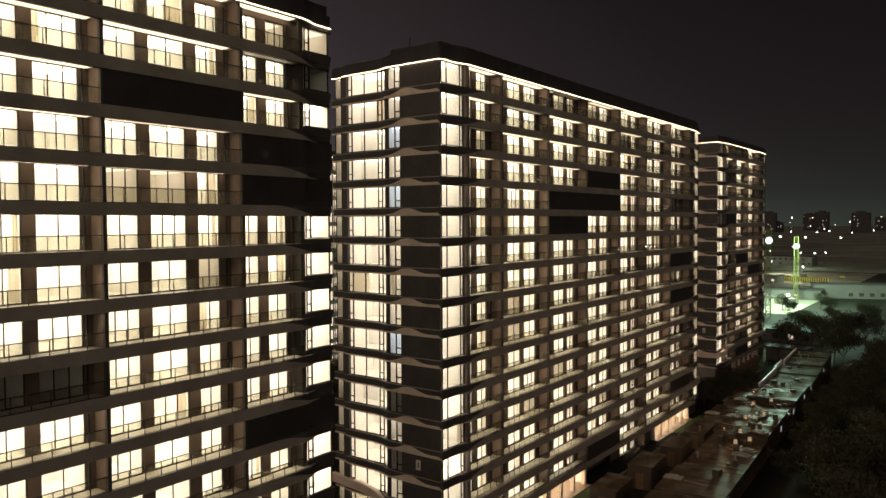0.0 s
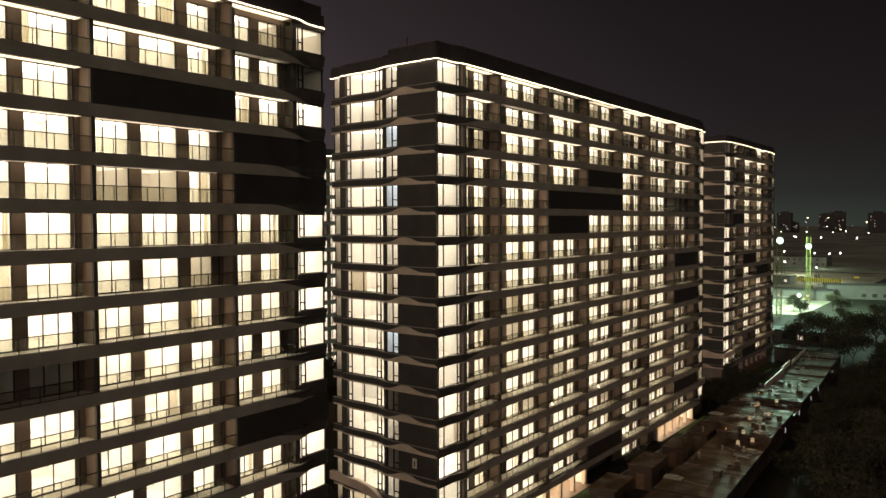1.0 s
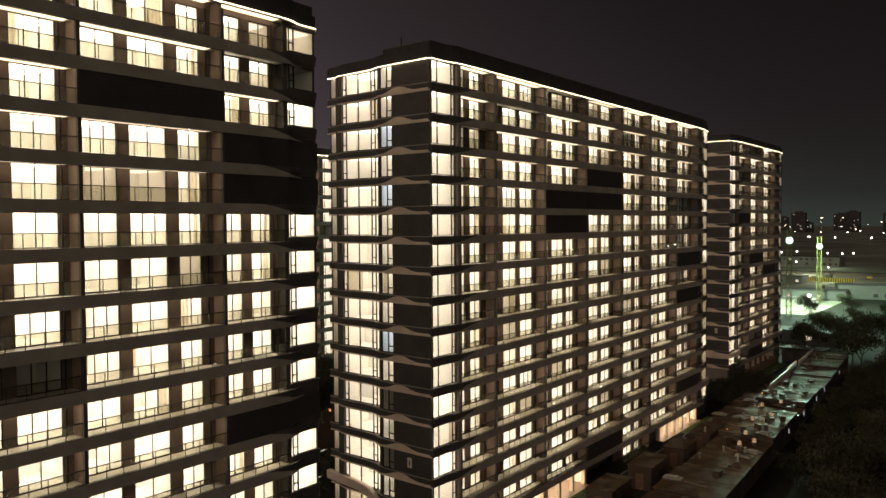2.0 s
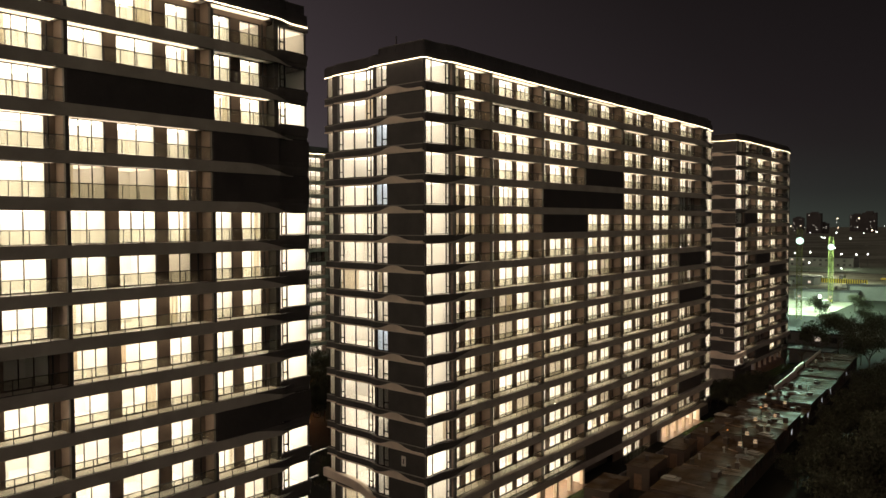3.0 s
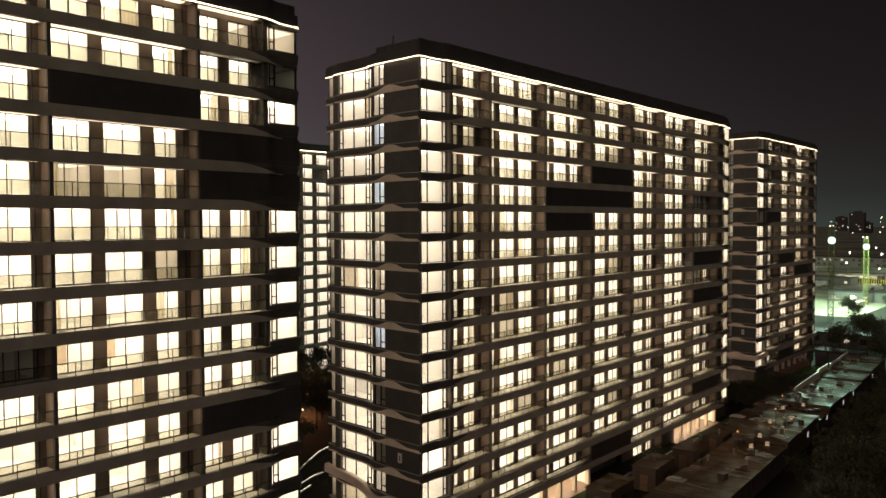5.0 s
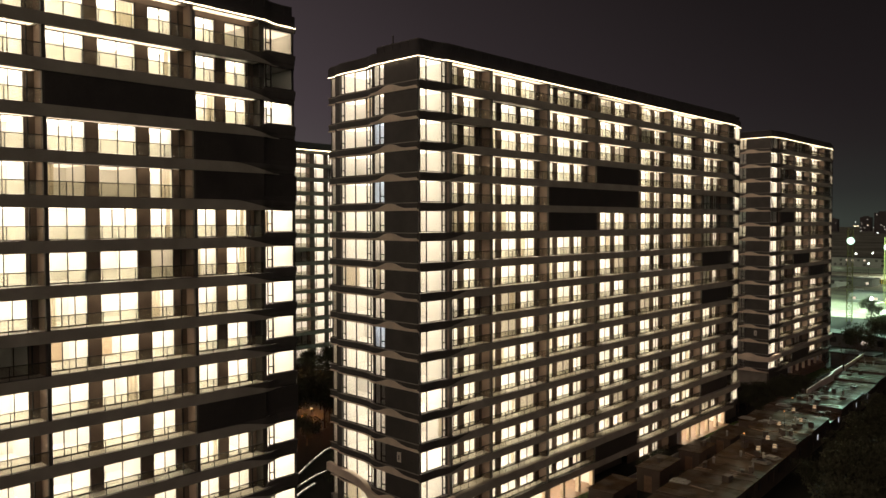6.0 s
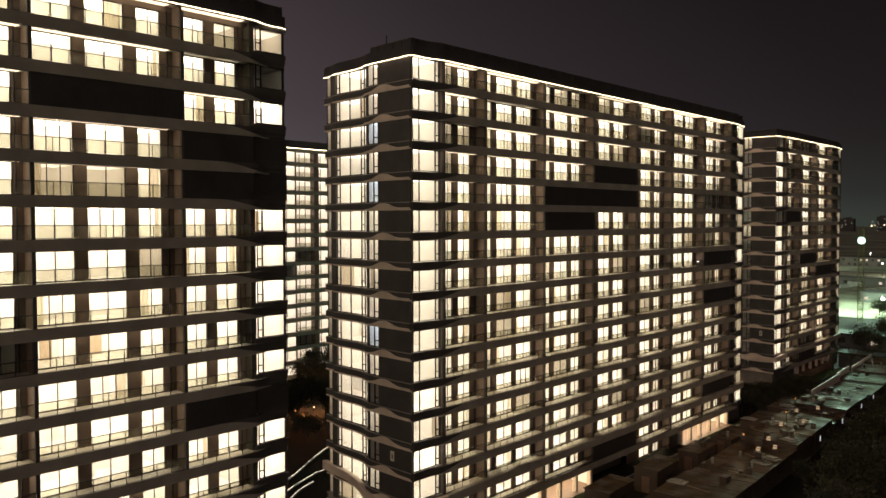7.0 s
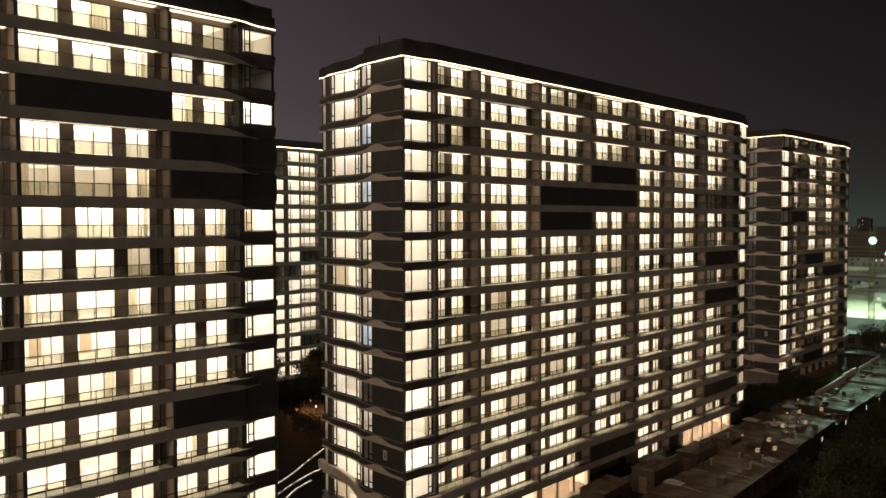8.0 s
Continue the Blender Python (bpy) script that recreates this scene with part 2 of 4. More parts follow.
def room_mesh(w, h, deep, style):
    """A room open to the front (+x), its front at x = 0, y from 0 to w."""
    def build():
        s = Shape()
        s.face([(0, 0, 0), (0, w, 0), (-deep, w, 0), (-deep, 0, 0)], 1)
        s.face([(0, 0, h), (-deep, 0, h), (-deep, w, h), (0, w, h)])
        s.face([(-deep, 0, 0), (-deep, w, 0), (-deep, w, h), (-deep, 0, h)])
        s.face([(0, 0, 0), (-deep, 0, 0), (-deep, 0, h), (0, 0, h)])
        s.face([(0, w, 0), (0, w, h), (-deep, w, h), (-deep, w, 0)])
        if style == 1:
            s.box(-deep, -deep + 0.06, w * 0.55, w * 0.55 + 0.85, 0, 2.05, 2)
        if style == 2:
            s.box(-deep, -deep + 0.6, 0.0, w * 0.35, 0, h - 0.02, 0)
        if style == 3:
            s.box(-deep * 0.55 - 0.1, -deep * 0.55, 0.0, w * 0.4, 0, h - 0.02, 0)
        return s.mesh("room", ROOM, TIMBER, LIGHTWOOD)
    return shared(("room", round(w, 2), round(h, 2), round(deep, 1), style), build)


def lamp_mesh(mat, w, deep):
    """A flat luminous ceiling that fills most of a room's ceiling."""
    return shared(("lamp", mat.name, round(w, 2), deep), lambda: Shape().box(-deep + 0.25, -0.35, 0.15, w - 0.15, -0.07, -0.015).mesh("ceiling_light", mat))


def curtain_mesh(w, h):
    def build():
        n = max(8, int(w * 14))
        path = [(0.045 * math.sin(i * 1.55), w * i / n) for i in range(n + 1)]
        return Shape().sweep(path, [(0.004, 0), (0.004, h), (-0.004, h), (-0.004, 0)]).mesh("curtain", CURTAIN)
    return shared(("curtain", round(w, 1), round(h, 2)), build)


def add_window(parent, x, y, z, w, h, splits, transom, state, turn=0, deep=3.4, rear=0.0, bar=0.022, wide=0.24, left=0.12):
    """One window with its frame, pane and the room behind it. state: 4 cool, 3 mild, 2 bright, 1 weak, 0 unlit; wide, left: how much wider the room is, in all and to its left."""
    win = piece("window", window_mesh(w, h, splits, transom, bar), parent, (x, y, z))
    win.rotation_euler = (0, 0, turn)
    pn = piece("pane", pane_mesh(w, h), win)
    pn.visible_shadow = False
    style = chance.choice((0, 0, 0, 0, 0, 0, 0, 0, 1, 2, 2, 3, 3))
    rw = w + wide
    room = piece("room", room_mesh(rw, HEAD - 0.012, deep, style), win, (-0.14, -left, 0.010 - rear))
    if state:
        piece("ceiling_light", lamp_mesh(chance.choice((LAMP, LAMP, LAMP_SOFT)) if state == 2 else LAMP_MILD if state == 3 else LAMP_COOL if state == 4 else LAMP_DIM, rw, deep), win, (-0.14, -left, HEAD - 0.002 - rear))
    if chance.random() < (0.24 if deep == 3.4 and w < 3 else 0.08):
        cw = w * chance.choice((0.16, 0.22, 0.3, 0.48))
        piece("curtain", curtain_mesh(cw, h - 0.1), win, (-0.26, chance.choice((0.03, w - cw - 0.03)), 0.05))
    return win


# ---- apartment buildings ----
def outline(length, near, far):
    """The plan of the slab edges: the near end, the balcony front at x = 0 and the far end, with their soft bends."""
    p = []
    if near:
        p += [skew(*q) for q in ((-17.0, 1.1), (-15.0, 1.1), (-14.6, 0.6), (-8.7, 0.6), (-7.9, -0.12), (-1.4, -0.12), (-0.5, -0.12))]
        p += [(-0.5, 0.9), (-0.5, 2.4), (0.0, 3.6)]
    else:
        p += [(0.0, 0.0)]
    p += [(0.0, 5.2), (0.0, length - 5.0)]
    if far:
        p += [(0.0, length - 3.5), (-0.62, length - 2.2), (-0.62, length - 0.9), (-0.62, length), (-1.6, length), (-16.2, length)]
    else:
        p += [(0.0, length)]
    return smooth_path(p)


def hill_mesh():
    """A pale panel with a soft hump, in the x-z plane, set on the end wall's slab edge."""
    def build():
        s, n = Shape(), 28
        for i in range(n + 1):
            u = i / n
            x, low = -7.6 + 6.8 * u, -0.78 + 0.10 * u
            high = low + 0.17 + math.exp(-(abs(u - 0.42) / 0.22) ** 2.6) * 0.50
            s.v += [(x, -0.18, low), (x, -0.18, high), (x, -0.10, high), (x, -0.10, low)]
        s.strip(n, 4)
        return s.skewed().mesh("hump_panel", BEIGE)
    return shared("hill", build)


def apron_mesh(length, near, far):
    """The grey-beige facing of a balcony edge, tapering to soft tails towards the ends."""
    a, b = (2.6 if near else 0.0), (length - 1.9 if far else length)
    s = Shape()
    stops = [a + (5.5 * i / 24) for i in range(25)] + [b - 5.5 + (5.5 * i / 24) for i in range(25)]

    def front(y):
        x = 0.0
        if near and y < 4.2:
            x = -0.5 * (1 - min(1, max(0, (y - 2.2) / 2.0)) ** 2 * (3 - 2 * min(1, max(0, (y - 2.2) / 2.0))))
        if far and y > length - 4.2:
            t = min(1, max(0, (y - (length - 4.0)) / 2.0))
            x = -0.62 * t * t * (3 - 2 * t)
        return x + 0.03

    def rise(y):
        t = 1.0
        if near:
            t = min(t, max(0.0, (y - a) / 5.0))
        if far:
            t = min(t, max(0.0, (b - y) / 5.0))
        return 0.06 + 0.73 * t * t * (3 - 2 * t)
    for y in stops:
        x, h = front(y), rise(y)
        s.v += [(x, y, -0.79), (x, y, -0.79 + h), (x - 0.06, y, -0.79 + h), (x - 0.06, y, -0.79)]
    s.strip(len(stops) - 1, 4)
    return s.mesh("balcony_apron", FASCIA)


def wall_mesh(y0, y1, wins):
    """The balcony's rear wall from y0 to y1 with its window openings."""
    ys = sorted({y0, y1, *(y for win in wins for y in win)})
    s = Shape().lattice(-0.12, 0.10, ys, [0, 0.02, HEAD - 0.02, HEAD + 0.01], lambda j, i: j != 1 or not any(a <= ys[i] < b for a, b in wins))
    return s.mesh("rear_wall", REAR)


def railing(parent, y0, y1, z, split):
    """A glass balustrade with dark posts and handrail between y0 and y1."""
    n = max(2, round((y1 - y0) / 1.2))
    step = (y1 - y0) / n
    bal = piece("balustrade", shared(("handrail", round(y1 - y0, 2)), lambda: Shape().box(-0.03, 0.03, 0, y1 - y0, 0.92, 0.975).mesh("handrail", FRAME)), parent, (-0.12, y0, z))
    if split:
        post = shared("post", lambda: Shape().box(-0.022, 0.022, -0.022, 0.022, 0, 0.93).mesh("post", FRAME))
        sheet = shared(("sheet", round(step, 2)), lambda: Shape().box(-0.006, 0.006, 0.03, step - 0.03, 0.07, 0.92).mesh("glass_sheet", RAIL))
        for i in range(n):
            g = piece("glass_sheet", sheet, bal, (0, i * step, 0))
            g.visible_shadow = False
            if i:
                piece("post", post, bal, (0, i * step, 0))
    else:
        def posts():
            s = Shape()
            for i in range(1, n):
                s.box(-0.022, 0.022, i * step - 0.022, i * step + 0.022, 0, 0.93)
            return s.mesh("posts", FRAME)

        def sheets():
            s = Shape()
            for i in range(n):
                s.box(-0.006, 0.006, i * step + 0.03, i * step + step - 0.03, 0.07, 0.92)
            return s.mesh("glazing", RAIL)
        g = tagged(piece("glazing", shared(("sheets", round(y1 - y0, 2)), sheets), bal), kind="stuff")
        g.visible_shadow = False
        tagged(piece("baluster_row", shared(("posts", round(y1 - y0, 2)), posts), bal), kind="stuff")
    return bal


def building(label, x, y0, length, top, bays, near, far, state, split_bays=(), sill=0.1, storeys=16, parapet=1.05, tier=None, belt=False, ground_flats=(), sheeted_bays=(), roof_up=0.0):
    """A slab block of flats. bays: (from, to, windows) along y in the world; near, far: whether those ends are shaped; state(k, bay, window): light in a room."""
    hall = tagged(new("apartment_building"), label, "building", "apartment blocks")
    hall.location = (x, y0, 0)
    path = outline(length, near, far)
    key = (round(length, 2), near, far)
    edge = shared(("edge", key), lambda: Shape().sweep(path, [(0.0, 0.02), (0.0, -0.36), (-0.05, -0.42), (-0.05, -0.80), (-0.3, -0.80), (-0.3, 0.02)]).mesh("slab_edge", DARK))
    apron = shared(("apron", key), lambda: apron_mesh(length, near, far))
    lo, hi = (4.3 if near else 0.0), (length - 3.7 if far else length)

    def slab():
        s = Shape()
        s.box(-7.7, -0.72, 0.12, length - 0.2, -0.70, 0)
        s.box(-14.6, -7.7, 0.85 if near else 0.12, length - 0.2, -0.70, 0)
        s.box(-16.0, -14.6, 1.3 if near else 0.12, length - 0.2, -0.70, 0)
        s.box(-0.72, -0.28, lo, hi, -0.70, 0)
        return (s.skewed() if near else s).mesh("floor_slab", SLAB)
    deck = shared(("slab", key), slab)
    for k in range(0, storeys + 1):
        z = top - STOREY * k + (0 if k else roof_up)
        piece("floor_slab", deck, hall, (0, 0, z))
        piece("slab_edge", edge, hall, (0, 0, z))
        if k:
            piece("balcony_apron", apron, hall, (0, 0, z), "grey-beige rendered balcony edge")
            if near:
                piece("hump_panel", hill_mesh(), hall, (0, 0, z), "pale beige humped panel on the slab edge")
    if near:
        end = [p for p in path if p[0] < -0.6 and p[1] < 2]
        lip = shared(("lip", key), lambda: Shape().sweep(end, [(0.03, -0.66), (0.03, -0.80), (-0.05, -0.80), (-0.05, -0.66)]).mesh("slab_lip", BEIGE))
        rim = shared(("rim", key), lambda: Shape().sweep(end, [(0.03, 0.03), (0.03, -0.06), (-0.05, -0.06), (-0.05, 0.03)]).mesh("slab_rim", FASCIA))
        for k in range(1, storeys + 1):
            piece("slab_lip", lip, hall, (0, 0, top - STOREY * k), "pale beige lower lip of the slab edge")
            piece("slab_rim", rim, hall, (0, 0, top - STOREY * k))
    # bays of balconies
    for bi, (ya, yb, wins) in enumerate(bays):
        a, b = ya - y0, yb - y0
        rel = [(p - y0, q - y0) for p, q in wins]
        rear = shared(("rear", key, bi), lambda: wall_mesh(a + 0.12, b - 0.12, rel))
        fin = shared(("fin", storeys), lambda: Shape().box(-0.34, -0.10, -0.13, 0.13, top - STOREY * storeys, top - 0.7).mesh("fin", DARK))
        wall = shared("partition", lambda: Shape().box(GLAZE - 0.1, -0.34, -0.12, 0.12, 0, STOREY - 0.7).mesh("partition_wall", TAUPE))
        last = far and bi == len(bays) - 1
        if not last:
            piece("fin", fin, hall, (0, b, 0))
        if bi == 0:
            piece("fin", fin, hall, (0, a, 0))
        if wins:
            piece("downpipe", Shape().tube((GLAZE + 0.22, b - 0.62, top - STOREY * storeys), (GLAZE + 0.22, b - 0.62, top - 0.7), 0.06, 8).mesh("downpipe", FRAME), hall)
        for k in range(1, storeys + (2 if bi in ground_flats else 1)):
            z = top - STOREY * k
            piece("rear_wall", rear, hall, (GLAZE, 0, z))
            if not last:
                piece("partition_wall", wall, hall, (0, b, z))
            if bi == 0:
                piece("partition_wall", wall, hall, (0, a, z))
            # a flat dark sheet across the front stands in for an unlit balcony's depth
            if (k, bi) in sheeted_bays:
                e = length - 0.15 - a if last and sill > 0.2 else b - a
                piece("dark_screen", shared(("screen", round(e, 2)), lambda: Shape().box(-0.16, -0.08, 0.02, min(e, b - a) - 0.02, 0.0, STOREY - 0.78).mesh("dark_screen", SHADE_SHEET)), hall, (0, a, z), "flat dark sheet imitating the darkness of an unlit balcony")
            railing(hall, a + 0.14, b - 0.14, z, bi in split_bays)
            bright = False
            for wi, (p, q) in enumerate(rel):
                w = q - p
                fields = 2 if w < 2.3 or bi not in split_bays else chance.choice((2, 2, 3))
                splits = tuple(round(w * i / fields, 2) for i in range(1, fields))
                st = state(k, bi, wi)
                add_window(hall, GLAZE, p, z + 0.03, w, HEAD - 0.04, splits, (), st, rear=0.03)
                bright = bright or st == 2
            if bright and chance.random() < 0.8:
                p, q = rel[0][0] - 0.5, rel[-1][1] + 0.35
                run, mat = q - p, SOFFIT_GLOW if chance.random() < 0.65 else SOFFIT_GLOW_SOFT
                # an added panel, no real fitting: its glow imitates the brightly lit soffit
                piece("balcony_light", shared(("balcony", round(run, 2), mat.name), lambda: Shape().box(GLAZE + 0.16, -0.36, 0, run, 0, 0.03).mesh("balcony_light", mat)), hall, (0, p, z + STOREY - 0.735 + (roof_up if k == 1 else 0)), "glowing panel added to imitate the lit balcony ceiling")
                if bi in split_bays and not near and k < 5:
                    spot = shared("downlight", lambda: Shape().tube((0, 0, 0), (0, 0, -0.03), 0.04, 8).mesh("downlight", DOWNLIGHT))
                    for f in (0.18, 0.5, 0.82):
                        piece("downlight", spot, hall, (-0.62, p + run * f, z + STOREY - 0.735 + (roof_up if k == 1 else 0)))
    # shaped ends
    blank = Shape()
    for k in range(1, storeys + 1):
        z = top - STOREY * k
        if near:
            st = state(k, -1, 0)
            add_window(hall, -0.62, 0.12, z + 0.08, 3.75, HEAD - 0.14, (0.92, 3.2), ((3.23, 3.70),), st, rear=0.08, bar=0.045, wide=-0.13, left=-0.15)
            panel = shared("end_panel", lambda: Shape().box(-5.62, -0.70, -0.07, -0.01, 0, STOREY - 0.7).skewed().mesh("end_panel", DARK))
            piece("end_panel", panel, hall, (0, 0, z), "plain dark charcoal wall panel")
            q = math.pi / 2 + 0.046
            add_window(hall, *skew(-7.3, 0.06), z + 0.05, 1.65, HEAD - 0.08, (0.9,), ((0.93, 1.59),), state(k, -2, 0), -q, 2.2, 0.05, 0.055)
            add_window(hall, *skew(-13.6, 0.78), z + 0.05, 5.4, HEAD - 0.08, (0.6, 2.4, 4.3, 4.85), ((0.06, 0.57), (4.33, 4.82)), state(k, -3, 0), -q, 3.6, 0.05, 0.055)
            add_window(hall, *skew(-16.5, 1.2), z + 0.05, 1.3, HEAD - 0.08, (), (), state(k, -4, 0), -q, 1.6, 0.05, 0.055)
            piece("end_pier", shared("pier", lambda: Shape().box(-14.84, -13.76, 0.70, 1.7, 0, STOREY - 0.7).skewed().mesh("end_pier", DARK)), hall, (0, 0, z))
            piece("end_pier", shared("pier2", lambda: Shape().box(-8.05, -7.45, 0.40, 1.0, 0, STOREY - 0.7).skewed().mesh("end_pier", DARK)), hall, (0, 0, z))
            side = shared("side_pier", lambda: Shape().box(GLAZE - 0.2, -0.58, 4.01, 4.28, 0, STOREY - 0.7).mesh("side_pier", DARK))
            piece("side_pier", side, hall, (0, 0, z))
        if far:
            st = state(k, -5, 0)
            if sill > 0.2:
                box = shared(("sill", key), lambda: Shape().box(-0.80, -0.60, length - 3.4, length - 0.15, 0, sill - 0.02).mesh("sill_panel", DARK))
                piece("sill_panel", box, hall, (0, 0, z))
            # the same added dark sheet hides the unlit corner room
            if sill > 0.2 and (k, len(bays) - 1) in sheeted_bays:
                piece("corner_screen", shared(("corner", key), lambda: Shape().box(-0.66, -0.60, length - 3.35, length - 0.12, 0, STOREY - 0.8).mesh("corner_screen", SHADE_SHEET)), hall, (0, 0, z), "flat dark sheet imitating the darkness of an unlit corner window")
            add_window(hall, -0.70, length - 3.1, z + sill, 2.68, HEAD - sill + 0.03, (0.52,), ((0.06, 0.49),), st, rear=sill, deep=3.0, bar=0.05)
            piece("side_pier", shared(("farpier", key), lambda: Shape().box(GLAZE - 0.2, -0.66, length - 3.72, length - 3.24, 0, STOREY - 0.7).mesh("side_pier", DARK)), hall, (0, 0, z))
            piece("end_wall", shared(("farside", key), lambda: Shape().box(-16.9, -0.95, length - 0.24, length - 0.08, 0, STOREY - 0.7).mesh("end_wall", DARK)), hall, (0, 0, z))
    base = top - STOREY * storeys
    zb = top - STOREY * 15 - 0.25
    shell = Shape().box(-16.1, -15.9, 3.0 if near else 1.7, length - 0.3, base - 3.2, top - 0.7)
    if not near:
        shell.box(-15.9, -0.3, 0.0, 0.2, base - 3.2, top - 0.7)
    piece("back_wall", shell.mesh("back_wall", ROOF), hall)
    if roof_up > 0.2:
        piece("top_lintel", Shape().box(GLAZE - 0.12, GLAZE + 0.10, 0.3, length - 3.2, top - 0.70, top - 0.70 + roof_up).mesh("top_lintel", TAUPE), hall)
        piece("top_lintel", Shape().box(-0.80, -0.66, length - 3.7, length - 0.1, top - 0.72, top - 0.72 + roof_up).mesh("top_lintel", DARK), hall)
        for a, b, wins in bays:
            piece("top_partition", Shape().box(GLAZE - 0.1, -0.34, a - y0 - 0.12, a - y0 + 0.12, top - 0.70, top - 0.70 + roof_up).mesh("top_partition", TAUPE), hall)
    # roof: fascia, parapets, light line
    top += roof_up
    pts = [(px, py) for px, py in path]
    crown = Shape().sweep(pts, [(0.02, 0.25), (0.02, -0.70), (-0.06, -0.74), (-0.4, -0.74), (-0.4, 0.25)]).mesh("roof_edge", ROOF)
    piece("roof_edge", crown, hall, (0, 0, top))
    low = [p for p in pts if near and p[0] < -7.3 and p[1] < 5]
    high = pts[len(low):]
    for run, tall in ((low, parapet - 0.5), (high, parapet)):
        if run:
            piece("roof_parapet", Shape().sweep(run, [(-0.25, tall), (-0.25, 0.2), (-0.5, 0.2), (-0.5, tall)]).mesh("roof_parapet", ROOF), hall, (0, 0, top))
            piece("parapet_cap", Shape().sweep(run, [(-0.20, tall + 0.07), (-0.20, tall), (-0.55, tall), (-0.55, tall + 0.07)]).mesh("parapet_cap", DARK), hall, (0, 0, top))
            ribs, gone = Shape(), 0.0
            for (ax, ay), (bx, by) in zip(run, run[1:]):
                d = math.hypot(bx - ax, by - ay)
                while d and gone < d:
                    f = gone / d
                    cx, cy = ax + (bx - ax) * f - 0.25 * (by - ay) / d, ay + (by - ay) * f + 0.25 * (bx - ax) / d
                    ribs.box(cx - 0.05, cx + 0.05, cy - 0.05, cy + 0.05, 0.25, tall - 0.03)
                    gone += 1.2
                gone -= d
            tagged(piece("parapet_ribs", ribs.mesh("parapet_ribs", ROOF), hall, (0, 0, top)), kind="stuff")
    piece("light_line", Shape().sweep(pts, [(0.07, -0.70), (0.07, -0.755), (0.02, -0.755), (0.02, -0.70)]).mesh("light_line", LED), hall, (0, 0, top), "warm white light line under the roof edge")
    if tier:
        ta, tb, tx0, tx1, tz = tier
        piece("roof_tier", Shape().lattice(0, tx1 - tx0, [ta, tb], [0.2, tz - 0.12], lambda j, i: True).box(-0.06, tx1 - tx0 + 0.06, ta - 0.06, tb + 0.06, tz - 0.12, tz).mesh("roof_tier", ROOF), hall, (tx0, 0, top))
    if belt:
        way = [(-17.6, 0.85, zb + 0.35), (-14.6, 0.35, zb + 0.45), (-11.2, 0.2, zb + 0.35), (-9.4, 0.1, zb - 0.1), (-7.8, -0.3, zb - 0.75), (-5.5, -0.5, zb - 0.9), (-1.6, -0.5, zb - 0.85), (0.05, -0.45, zb - 0.6), (0.25, 2.2, zb - 0.35), (0.45, 5.0, zb - 0.2), (0.45, 12.0, zb), (0.45, length - 4.0, zb), (0.0, length - 2.0, zb), (-0.2, length + 0.3, zb), (-1.8, length + 0.4, zb), (-3.0, length + 0.4, zb)]
        ring = [(*skew(*p[:2]), p[2]) if p[1] < 5 else p for p in smooth_path(way)]
        turn_at = next(i for i, p in enumerate(ring) if p[1] > 4)
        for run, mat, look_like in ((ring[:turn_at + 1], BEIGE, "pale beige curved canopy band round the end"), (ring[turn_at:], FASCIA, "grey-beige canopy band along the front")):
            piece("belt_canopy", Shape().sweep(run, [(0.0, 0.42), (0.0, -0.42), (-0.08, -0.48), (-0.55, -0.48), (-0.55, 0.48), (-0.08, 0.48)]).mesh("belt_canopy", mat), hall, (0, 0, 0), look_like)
    return hall


def state_b(k, bay, win):
    if bay == -1:
        return 3 if k < 12 or k % 2 else 2
    if bay == -2:
        return 4 if k in (3, 5, 10) else chance.choice((0, 3, 3, 3))
    if bay == -3:
        return 3
    if bay == -4:
        return 1
    if bay == -5:
        return chance.choice((1, 2))
    if (k, bay) in {(4, 3), (5, 2), (5, 3), (6, 2), (8, 6), (10, 6), (15, 6), (16, 3)}:
        return 0
    if (k, bay, win) in {(5, 6, 0), (5, 6, 1), (7, 6, 0), (9, 6, 0), (2, 4, 0)}:
        return 0
    r = chance.random()
    if bay == 0 and k > 8:
        return 2
    if bay == 0 and win == 0:
        return 1 if r < 0.5 else 2
    return 2 if r < 0.94 else 1


def state_a(k, bay, win):
    if bay == -5:
        return {1: 1, 2: 0, 4: 0, 5: 0, 11: 0}.get(k, 2)
    if (k, bay) in {(3, 1), (4, 2), (5, 2), (11, 2), (9, 0)}:
        return 0
    if (k, bay, win) in {(5, 1, 0), (5, 1, 1), (7, 1, 2), (1, 2, 1)}:
        return 1
    return 2


def state_c(k, bay, win):
    if bay == -1:
        return 0 if k in (1, 6) else 2
    if bay < 0:
        return 1 if chance.random() < 0.3 else 0
    if (k, bay) in {(1, 1), (6, 0), (10, 2), (9, 1), (12, 3), (16, 1), (15, 1)}:
        return 0
    r = chance.random()
    return 2 if r < 0.82 else (1 if r < 0.93 else 0)


